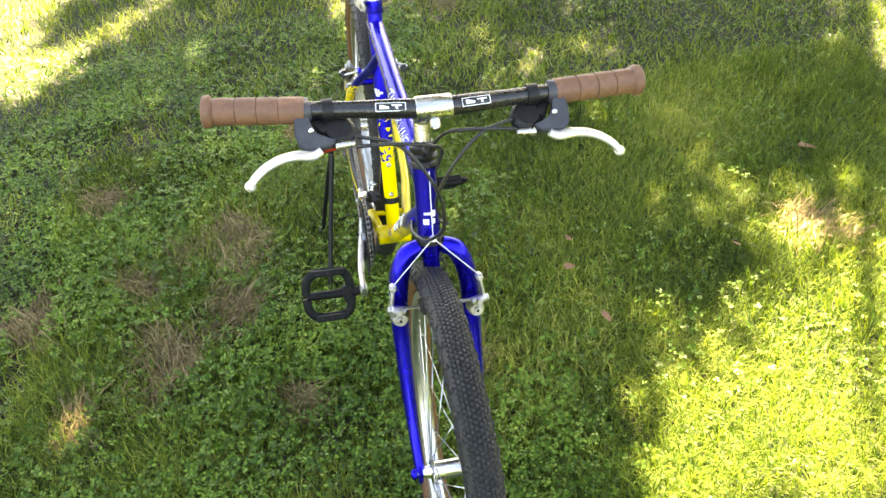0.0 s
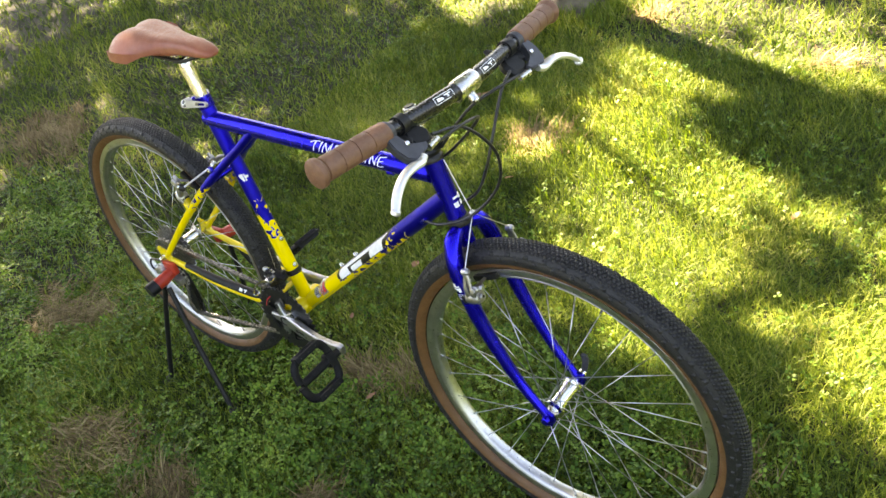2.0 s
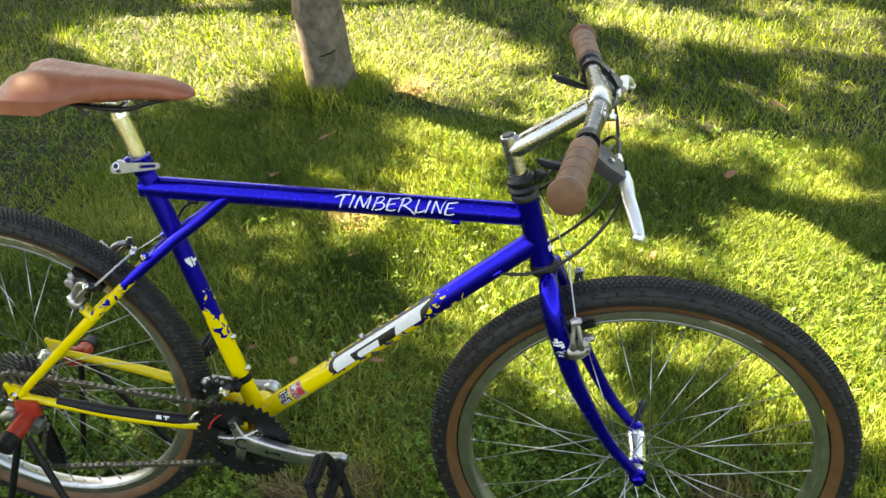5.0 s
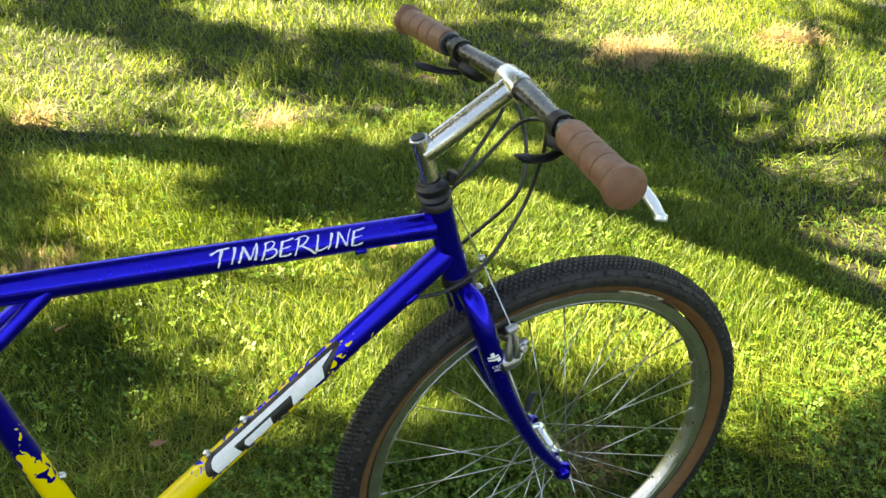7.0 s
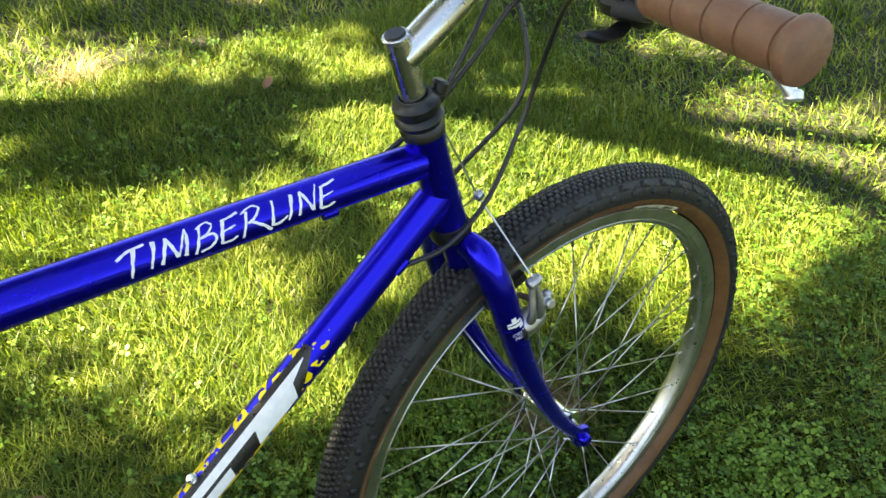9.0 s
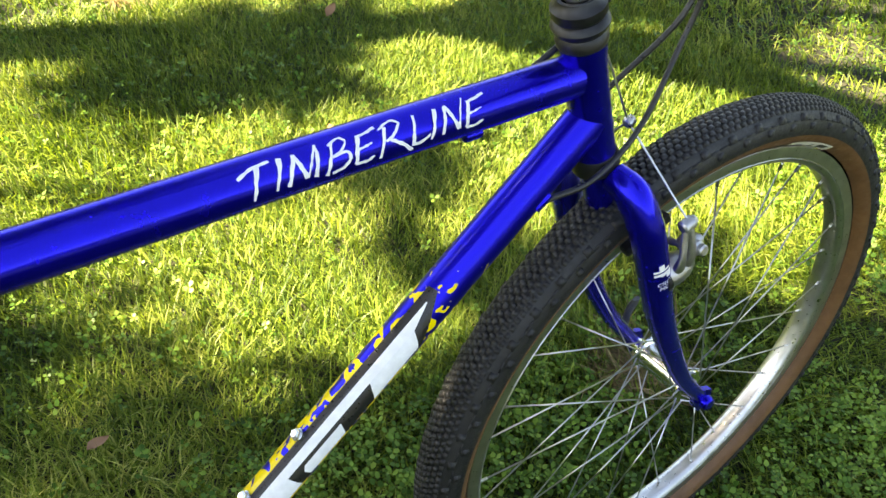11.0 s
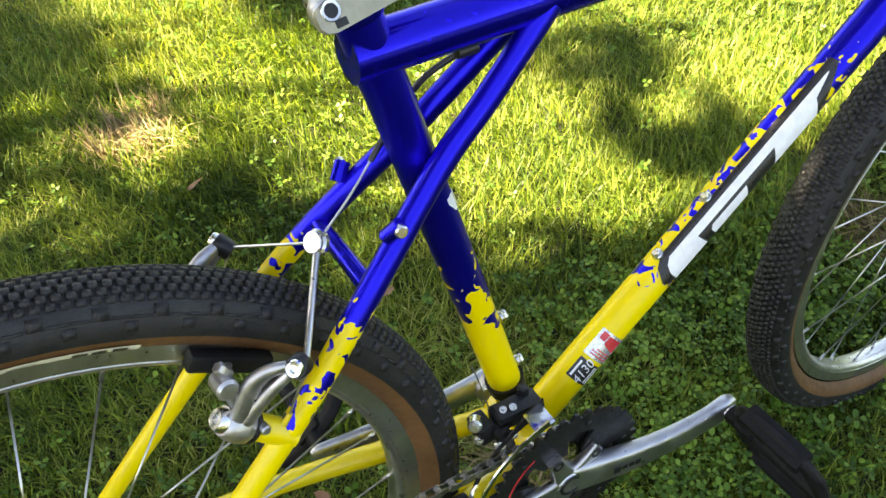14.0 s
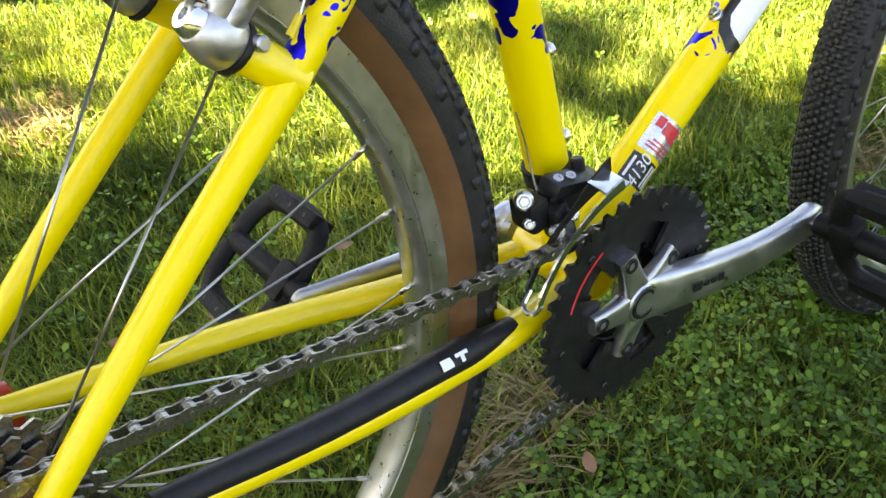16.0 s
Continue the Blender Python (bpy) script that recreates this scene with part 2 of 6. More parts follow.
def smooth_line(points, steps=6):
    """A Catmull-Rom line through the points."""
    p = [Vector(q) for q in points]
    p = [p[0] * 2 - p[1]] + p + [p[-1] * 2 - p[-2]]
    out = []
    for i in range(1, len(p) - 2):
        a, b, c, d = p[i - 1 : i + 3]
        for k in range(steps):
            t = k / steps
            out.append(0.5 * (2 * b + (c - a) * t + (2 * a - 5 * b + 4 * c - d) * t * t + (3 * b - a - 3 * c + d) * t**3))
    out.append(p[-2])
    return out


def blend(values, count):
    """Values spread evenly and read off at count places."""
    xs = np.linspace(0, 1, len(values))
    return [float(v) for v in np.interp(np.linspace(0, 1, count), xs, values)]


def pipe(points, radii, steps=6, seg=12, flat=(1.0, 1.0), bm=None):
    line = smooth_line(points, steps)
    r = blend(radii, len(line)) if isinstance(radii, (list, tuple)) else radii
    return sweep(bm or bmesh.new(), line, r, seg, flat=flat)


def lathe(bm, profile, origin=(0, 0, 0), axis=(0, 1, 0), seg=32, closed=False, mat=0):
    """Turn a profile of (radius, along) round an axis."""
    q = Vector(axis).normalized().to_track_quat("Z", "Y")
    o = Vector(origin)
    rings = []
    for r, h in profile:
        if r < 1e-6:
            rings.append([bm.verts.new(o + q @ Vector((0, 0, h)))] * seg)
        else:
            rings.append([bm.verts.new(o + q @ Vector((r * math.cos(a), r * math.sin(a), h))) for a in (2 * math.pi * k / seg for k in range(seg))])
    m = len(rings)
    for i in range(m if closed else m - 1):
        a, b = rings[i], rings[(i + 1) % m]
        for k in range(seg):
            loop = []
            for v in (a[k], a[(k + 1) % seg], b[(k + 1) % seg], b[k]):
                if v not in loop:
                    loop.append(v)
            if len(loop) > 2:
                bm.faces.new(loop).material_index = mat
    return bm


def disc(bm, origin, axis, radius, thick, seg=20, bevel=0.25, mat=0):
    """A short turned piece with softened edges, centred on origin."""
    h, c = thick / 2, min(thick, radius) * bevel
    return lathe(bm, [(0, -h), (radius - c, -h), (radius, -h + c), (radius, h - c), (radius - c, h), (0, h)], origin, axis, seg, mat=mat)


def block(bm, size, m, bevel=0.0, mat=0):
    """A box of that size at the pose m, its edges softened."""
    made = bmesh.ops.create_cube(bm, size=1.0, matrix=m @ Matrix.Diagonal((*size, 1)))
    faces = {f for v in made["verts"] for f in v.link_faces}
    for f in faces:
        f.material_index = mat
    if bevel:
        edges = list({e for v in made["verts"] for e in v.link_edges})
        bmesh.ops.bevel(bm, geom=edges, offset=bevel, segments=2, affect="EDGES", profile=0.6)
    return bm


def plate(bm, outline, m, thick, mat=0):
    """A flat piece cut to an outline in its own x and y, of some thickness along z."""
    top = [bm.verts.new(m @ Vector((x, y, thick / 2))) for x, y in outline]
    low = [bm.verts.new(m @ Vector((x, y, -thick / 2))) for x, y in outline]
    bm.faces.new(top).material_index = mat
    bm.faces.new(low[::-1]).material_index = mat
    n = len(outline)
    for k in range(n):
        bm.faces.new((top[k], low[k], low[(k + 1) % n], top[(k + 1) % n])).material_index = mat
    return bm


def basis(origin, along, up):
    """A pose whose x runs along and whose z is as near to up as can be."""
    x = Vector(along).normalized()
    z = (Vector(up) - x * Vector(up).dot(x)).normalized()
    y = z.cross(x)
    return Matrix(((x.x, y.x, z.x, origin[0]), (x.y, y.y, z.y, origin[1]), (x.z, y.z, z.z, origin[2]), (0, 0, 0, 1)))


def mesh_of(name, verts, faces, sides):
    """A mesh from numpy arrays whose faces all have the same number of sides."""
    me = bpy.data.meshes.new(name)
    me.vertices.add(len(verts))
    me.vertices.foreach_set("co", np.ascontiguousarray(verts, np.float32).ravel())
    me.loops.add(faces.size)
    me.loops.foreach_set("vertex_index", np.ascontiguousarray(faces, np.int32).ravel())
    me.polygons.add(len(faces))
    me.polygons.foreach_set("loop_start", np.arange(len(faces), dtype=np.int32) * sides)
    me.update(calc_edges=True)
    return me


def wrap_print(name, shapes, material, parent, start, end, out, radius, lift=0.0006, label=""):
    """Flat shapes, in metres along and round a tube, laid on its wall. out: the way from the axis to the middle of the print."""
    a, b = Vector(start), Vector(end)
    x = (b - a).normalized()
    z = (Vector(out) - x * Vector(out).dot(x)).normalized()
    y = z.cross(x)
    bm = bmesh.new()
    for outline in shapes:
        n = len(outline)
        fine = []
        for k in range(n):
            p, q = Vector(outline[k]), Vector(outline[(k + 1) % n])
            for s in range(4):
                fine.append(p.lerp(q, s / 4))
        f = bm.faces.new([bm.verts.new((p.x, p.y, 0)) for p in fine])
    bmesh.ops.triangulate(bm, faces=bm.faces, ngon_method="EAR_CLIP")
    for _ in range(2):
        long = [e for e in bm.edges if abs(e.verts[0].co.y - e.verts[1].co.y) > 0.004]
        if long:
            bmesh.ops.subdivide_edges(bm, edges=long, cuts=1)
            bmesh.ops.triangulate(bm, faces=bm.faces, ngon_method="EAR_CLIP")
    for v in bm.verts:
        ang = v.co.y / radius
        v.co = a + x * v.co.x + (z * math.cos(ang) + y * math.sin(ang)) * (radius + lift)
    return part(name, bm, material, parent, label)


def lettering(name, text, size, material, parent, start, end, out, radius, shift, slant=0.0, lift=0.0006, label="", squeeze=1.0, across=False):
    """Words laid round the wall of a tube."""
    cu = bpy.data.curves.new(name, "FONT")
    cu.body, cu.size, cu.align_x, cu.align_y, cu.shear, cu.resolution_u = text, size, "CENTER", "CENTER", slant, 3
    tmp = bpy.data.objects.new(name, cu)
    scene.collection.objects.link(tmp)
    bpy.context.view_layer.update()
    me = bpy.data.meshes.new_from_object(tmp.evaluated_get(bpy.context.evaluated_depsgraph_get()))
    bpy.data.objects.remove(tmp)
    bm = bmesh.new()
    bm.from_mesh(me)
    bpy.data.meshes.remove(me)
    bmesh.ops.triangulate(bm, faces=bm.faces, ngon_method="EAR_CLIP")
    for _ in range(2):
        long = [e for e in bm.edges if abs(e.verts[0].co.y - e.verts[1].co.y) > 0.004]
        if long:
            bmesh.ops.subdivide_edges(bm, edges=long, cuts=1)
            bmesh.ops.triangulate(bm, faces=bm.faces, ngon_method="EAR_CLIP")
    a, b = Vector(start), Vector(end)
    x = (b - a).normalized()
    z = (Vector(out) - x * Vector(out).dot(x)).normalized()
    y = z.cross(x)
    for v in bm.verts:
        if across:
            v.co = Vector((-v.co.y, v.co.x, 0))
        ang = (v.co.y + shift[1]) / radius
        v.co = a + x * (v.co.x * squeeze + shift[0]) + (z * math.cos(ang) + y * math.sin(ang)) * (radius + lift)
    return part(name, bm, material, parent, label)


# ---- the lawn ----
def ground_height(x, y):
    """Gentle unevenness of the lawn, nil under the bicycle."""
    far = np.clip((np.hypot(x + 0.5, y) - 1.2) / 3.0, 0, 1)
    return far * (0.03 * np.sin(x * 0.9 + 0.5) * np.cos(y * 0.7) + 0.02 * np.sin(x * 2.1 + y * 1.7))


def lawn_sheet():
    near = np.linspace(-9, 9, 91)
    axis = np.concatenate([[-900, -300, -100, -40, -20], near, [20, 40, 100, 300, 900]])
    gx, gy = np.meshgrid(axis, axis, indexing="ij")
    n = len(axis)
    v = np.stack([gx, gy, ground_height(gx, gy) * (np.hypot(gx, gy) < 15)], -1).reshape(-1, 3)
    i, j = np.meshgrid(np.arange(n - 1), np.arange(n - 1), indexing="ij")
    k = (i * n + j).ravel()
    me = mesh_of("ground", v, np.stack([k, k + n, k + n + 1, k + 1], -1), 4)
    me.materials.append(soil)
    shade(me)
    return tagged(new("ground", me), "sloping lawn soil with thatch under short grass", "lawn", kind="structure")


lawn_sheet()
rng = np.random.default_rng(7)

# bare, dry spots of the lawn: x, y, radius
DRY = [(-0.702, -0.564, 0.09), (-0.838, -0.394, 0.09), (-0.991, -0.651, 0.07), (-0.917, -0.891, 0.08), (-1.428, -0.787, 0.09), (-1.124, -0.392, 0.1), (-0.567, -0.744, 0.06), (-0.5, -0.258, 0.05), (-1.088, -0.55, 0.06), (-1.629, -0.114, 0.13), (-0.637, 0.11, 0.05), (-2.722, 0.513, 0.2), (-0.751, 1.111, 0.1), (1.504, 2.04, 0.16), (2.231, 2.031, 0.12), (0.225, 0.207, 0.07), (-0.528, 0.14, 0.05), (-0.059, 1.777, 0.05), (-0.761, 1.963, 0.06)]


def dryness(x, y):
    d = np.zeros_like(x)
    for a, b, r in DRY:
        d = np.maximum(d, 1 - np.hypot((x - a) * 0.85, (y - b) * 1.2) / (r * (0.15 + 1.7 * clumpiness(x, y, 0.042, a * 9 + b * 7))))
    return np.clip(d, 0, 1)


def spread(count, x0, x1, y0, y1, hole=None):
    x, y = rng.uniform(x0, x1, count), rng.uniform(y0, y1, count)
    if hole:
        keep = ~((x > hole[0]) & (x < hole[1]) & (y > hole[2]) & (y < hole[3]))
        x, y = x[keep], y[keep]
    return x, y


def clumpiness(x, y, size, seed):
    """A cheap wandering field from 0 to 1."""
    a = np.sin(x / size + seed) * np.cos(y / size * 1.13 + seed * 2.1) + 0.6 * np.sin((x + y) / size * 1.7 + seed * 0.6) * np.cos((x - y) / size * 1.3 + seed)
    return 0.5 + 0.31 * a


def blades(name, x, y, length, width, lean, material, label, joints=2, way=None):
    """Grass blades as bent, tapered strips."""
    n = len(x)
    turn = rng.uniform(0, 2 * math.pi, n) * 0.75 + 1.2 * np.sin(x * 3.1) * np.cos(y * 2.7)
    if way is not None:
        turn = rng.normal(way, 0.55, n) + math.pi * (rng.random(n) < 0.4)
    tilt = np.clip(rng.normal(lean, 0.30, n), 0.05, 1.45)
    bend = rng.uniform(0.1, 0.8, n)
    face = rng.uniform(-0.9, 0.9, n) + turn + math.pi / 2
    d = np.stack([np.cos(turn), np.sin(turn)], -1)
    w = np.stack([np.cos(face), np.sin(face)], -1) * (width / 2)[:, None]
    base = np.stack([x, y], -1)
    z0 = ground_height(x, y) - 0.004
    t2 = np.clip(tilt + bend, 0, 1.65)
    mid = base + d * (np.sin(tilt) * length * 0.55)[:, None]
    zm = z0 + np.cos(tilt) * length * 0.55
    tip = mid + d * (np.sin(t2) * length * 0.45)[:, None]
    zt = zm + np.cos(t2) * length * 0.45
    lay = lambda p, z: np.concatenate([p, z[:, None]], -1)  # noqa: E731
    if joints == 2:
        v = np.stack([lay(base - w, z0), lay(base + w, z0), lay(mid + w * 0.8, zm), lay(mid - w * 0.8, zm), lay(tip, zt)], 1).reshape(-1, 3)
        k = np.arange(n)[:, None] * 5
        f = np.concatenate([k + [0, 1, 2], k + [0, 2, 3], k + [3, 2, 4]], 1).reshape(-1, 3)
    else:
        v = np.stack([lay(base - w, z0), lay(base + w, z0), lay(tip, zt)], 1).reshape(-1, 3)
        f = np.arange(n)[:, None] * 3 + np.array([0, 1, 2])
    me = mesh_of(name, v, f, 3)
    me.materials.append(material)
    return tagged(new(name, me), label, "grass", kind="stuff")


def turf(name, count, box, hole, size, width, lean, joints, label):
    x, y = spread(count, *box, hole)
    keep = (rng.random(len(x)) < np.clip(1 - 0.5 * (0.25 - y) / 0.3, 0.78, 1)) & (rng.random(len(x)) > np.clip(2.0 * dryness(x, y), 0, 0.78))
    x, y = x[keep], y[keep]
    tuft = clumpiness(x, y, 0.11, 1.3) * clumpiness(x, y, 0.37, 4.1)
    long = size * (0.55 + 0.9 * tuft) * rng.uniform(0.55, 1.35, len(x))
    return blades(name, x, y, long, width * rng.uniform(0.7, 1.3, len(x)), lean, grass_green, label, joints)


turf("near_grass", 345000, (-1.7, 1.2, -0.9, 1.75), None, 0.062, 0.0026, 0.72, 2, "short green lawn grass, mown and uneven")
turf("middle_grass", 250000, (-3.6, 3.0, -1.7, 3.2), (-1.7, 1.2, -0.9, 1.75), 0.062, 0.0044, 0.75, 2, "short green lawn grass, mown and uneven")
turf("far_grass", 330000, (-8, 7, -4, 8), (-3.6, 3.0, -1.7, 3.2), 0.075, 0.009, 0.7, 1, "short green lawn grass farther off")


def clover(name, count, box, label):
    """Three small round leaflets on each stalk, facing up."""
    x, y = spread(count, *box)
    open_side = np.clip(1.15 - 0.9 * np.clip((y - 0.15) / 0.3, 0, 1), 0.25, 1.15)     # thinner where the sun reaches the lawn
    keep = (rng.random(len(x)) < open_side * np.clip(clumpiness(x, y, 0.17, 8.3) * 1.9 - 0.45, 0.08, 1)) & (dryness(x, y) < 0.12)
    x, y = x[keep], y[keep]
    n = len(x)
    z = ground_height(x, y) + rng.uniform(0.018, 0.042, n)
    turn, size = rng.uniform(0, 2 * math.pi, n), rng.uniform(0.0042, 0.0088, n)
    slope_x, slope_y = rng.normal(0, 0.35, n), rng.normal(0, 0.35, n)
    v = []
    for k in range(3):
        a = turn + k * 2.094
        for r, off in ((0.1, 0.0), (0.85, -0.62), (1.25, -0.25), (1.25, 0.25), (0.85, 0.62)):
            px, py = np.cos(a + off) * r * size, np.sin(a + off) * r * size
            v.append(np.stack([x + px, y + py, z + px * slope_x + py * slope_y + 0.15 * r * size], -1))
    v = np.stack(v, 1).reshape(-1, 3)
    f = (np.arange(n * 3)[:, None] * 5 + np.arange(5))
    me = mesh_of(name, v, f, 5)
    me.materials.append(clover_green)
    return tagged(new(name, me), label, "clover", kind="stuff")


clover("clover", 60000, (-2.4, 1.6, -1.2, 1.9), "small round clover leaves growing in the lawn")
clover("clover", 36000, (-2.6, 0.5, -1.4, 0.35), "dense small clover leaves covering the lawn")


def straw_patch(x, y, r):
    n = int(4200 * (r / 0.1) ** 1.6)
    px, py = x + rng.uniform(-1.6, 1.6, n) * r, y + rng.uniform(-1.2, 1.2, n) * r
    keep = rng.random(n) < 0.015 + 1.6 * dryness(px, py)
    px, py = px[keep], py[keep]
    n = len(px)
    ob = blades("dry_grass_clump", px, py, rng.uniform(0.03, 0.10, n), rng.uniform(0.0018, 0.0042, n), 1.32, straw, "matted clump of dry brown grass lying on the lawn", way=float(rng.uniform(0, math.pi)))
    ob["category"] = "dry grass"
    ob.location.z = 0.010
    return ob


for spot in DRY:
    straw_patch(*spot)

# longer grass left standing round the foot of the tree
ra, rd = rng.uniform(0, 2 * math.pi, 2800), np.abs(rng.normal(0, 0.09, 2800)) + 0.085
blades("tall_grass", -1.07 + np.cos(ra) * rd, 1.96 + np.sin(ra) * rd, rng.uniform(0.05, 0.12, 2800), rng.uniform(0.0028, 0.0045, 2800), 0.55, grass_green, "longer uncut grass round the foot of the tree")


def hedge():
    """A tall uneven hedge added all round as an unseen backdrop, far behind the camera's views."""
    n, levels = 240, 14
    a, k = np.meshgrid(np.linspace(0, 2 * math.pi, n, endpoint=False), np.arange(levels), indexing="ij")
    h = k / (levels - 1)
    bump = 0.6 * np.sin(a * 23 + k * 0.9) * np.cos(k * 1.1 + a * 7) + 0.35 * np.sin(a * 61 + k * 2.3)
    r = 13.0 + bump + 0.8 * h + 1.5 * np.sin(a * 3)
    z = h * (1.9 + 0.3 * np.sin(a * 9) + 0.2 * np.sin(a * 31))
    v = np.stack([r * np.cos(a), r * np.sin(a), z - 0.1], -1).reshape(-1, 3)
    i, j = np.meshgrid(np.arange(n), np.arange(levels - 1), indexing="ij")
    p, q = (i * levels + j).ravel(), (((i + 1) % n) * levels + j).ravel()
    me = mesh_of("backdrop", v, np.stack([p, q, q + 1, p + 1], -1), 4)
    me.materials.append(hedge_green)
    return tagged(new("backdrop", me), "dark green hedge, an unseen backdrop added round the lawn", "hedge", kind="structure")


hedge()


def fallen_leaf(x, y, turn, size):
    bm = bmesh.new()
    rows = [(-1, 0), (-0.6, 0.42), (0.0, 0.55), (0.55, 0.36), (1.0, 0.03)]
    left = [bm.verts.new((a * size, b * size, 0.25 * size * abs(b) + 0.2 * size * a * a)) for a, b in rows]
    mid = [bm.verts.new((a * size, 0, 0.12 * size * a * a)) for a, b in rows]
    right = [bm.verts.new((a * size, -b * size, 0.35 * size * abs(b) + 0.15 * size * a)) for a, b in rows]
    for k in range(4):
        for one, two in ((left, mid), (mid, right)):
            bm.faces.new((one[k], one[k + 1], two[k + 1], two[k]))
    ob = part("fallen_leaf", bm, dead_leaf, None)
    ob.matrix_world = pose(x, y, 0.036 + float(ground_height(np.array(x), np.array(y))), rng.uniform(-25, 25), rng.uniform(-25, 25), turn)
    return tagged(ob, "curled brown dead leaf lying on the grass", "leaf", "fallen leaves")


for x, y, turn, size in [(-0.543, 0.480, 20, 0.018), (-0.739, 0.451, 100, 0.018), (-0.55, 0.03, 60, 0.013), (-1.059, 1.266, 80, 0.03), (-0.969, 1.525, 10, 0.024), (-0.848, 0.484, 45, 0.012), (0.095, 0.99, 75, 0.018), (0.544, 1.965, 0, 0.03), (-0.774, 0.219, 130, 0.012), (0.336, 1.445, 30, 0.022), (-0.705, 0.881, 10, 0.016)]:
    fallen_leaf(x, y, turn, size)


# ---- the tree, and unseen crowns added to shade the lawn ----
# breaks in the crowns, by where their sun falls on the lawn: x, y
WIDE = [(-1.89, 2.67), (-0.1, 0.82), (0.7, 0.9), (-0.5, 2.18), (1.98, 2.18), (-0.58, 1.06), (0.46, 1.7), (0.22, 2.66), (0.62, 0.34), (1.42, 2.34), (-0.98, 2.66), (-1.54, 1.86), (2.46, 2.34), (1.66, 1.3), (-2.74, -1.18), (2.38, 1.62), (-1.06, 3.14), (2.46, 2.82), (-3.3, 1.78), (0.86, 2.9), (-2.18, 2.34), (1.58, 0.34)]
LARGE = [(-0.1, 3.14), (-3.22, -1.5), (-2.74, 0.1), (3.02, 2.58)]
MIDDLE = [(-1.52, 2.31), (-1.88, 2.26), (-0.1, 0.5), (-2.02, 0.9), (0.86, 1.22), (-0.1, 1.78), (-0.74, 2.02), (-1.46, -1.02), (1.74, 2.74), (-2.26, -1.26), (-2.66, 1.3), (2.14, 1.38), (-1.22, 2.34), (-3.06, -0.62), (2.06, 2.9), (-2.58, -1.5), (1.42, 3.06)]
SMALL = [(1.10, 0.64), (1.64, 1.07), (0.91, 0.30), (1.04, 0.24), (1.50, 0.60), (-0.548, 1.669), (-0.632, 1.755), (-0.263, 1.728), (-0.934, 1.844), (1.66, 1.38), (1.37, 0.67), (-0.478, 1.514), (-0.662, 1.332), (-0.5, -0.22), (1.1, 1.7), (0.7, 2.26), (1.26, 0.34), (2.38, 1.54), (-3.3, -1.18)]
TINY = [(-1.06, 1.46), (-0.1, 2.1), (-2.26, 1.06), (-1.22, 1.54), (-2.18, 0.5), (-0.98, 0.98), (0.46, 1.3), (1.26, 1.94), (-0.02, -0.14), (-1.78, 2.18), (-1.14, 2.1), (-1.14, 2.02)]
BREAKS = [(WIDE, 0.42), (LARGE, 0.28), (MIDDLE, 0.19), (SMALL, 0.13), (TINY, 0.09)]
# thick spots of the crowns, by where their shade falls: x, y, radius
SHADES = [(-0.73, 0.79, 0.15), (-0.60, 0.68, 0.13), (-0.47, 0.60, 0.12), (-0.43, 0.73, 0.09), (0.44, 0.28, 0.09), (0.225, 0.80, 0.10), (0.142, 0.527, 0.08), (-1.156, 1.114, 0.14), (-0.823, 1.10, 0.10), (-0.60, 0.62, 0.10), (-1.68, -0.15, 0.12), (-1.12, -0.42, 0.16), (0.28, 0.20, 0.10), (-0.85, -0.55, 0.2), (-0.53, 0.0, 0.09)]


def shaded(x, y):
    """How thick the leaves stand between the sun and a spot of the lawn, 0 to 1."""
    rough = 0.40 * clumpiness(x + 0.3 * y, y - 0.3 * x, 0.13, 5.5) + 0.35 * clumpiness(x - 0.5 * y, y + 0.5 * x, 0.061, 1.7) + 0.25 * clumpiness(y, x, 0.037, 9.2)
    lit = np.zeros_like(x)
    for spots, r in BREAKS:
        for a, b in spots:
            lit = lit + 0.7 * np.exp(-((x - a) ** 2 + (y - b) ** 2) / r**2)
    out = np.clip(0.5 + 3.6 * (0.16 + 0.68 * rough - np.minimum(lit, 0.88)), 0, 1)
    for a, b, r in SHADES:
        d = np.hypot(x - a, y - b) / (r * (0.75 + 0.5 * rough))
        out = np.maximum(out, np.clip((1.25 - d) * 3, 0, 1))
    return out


# scars on the bark: turn in degrees, height, size
KNOTS = [(-80, 0.12, 0.026), (-95, 0.28, 0.020), (-118, 0.355, 0.018), (-140, 0.31, 0.030), (-62, 0.21, 0.034), (-70, 0.52, 0.024), (-20, 0.30, 0.03), (60, 0.25, 0.03), (-100, 0.70, 0.025)]


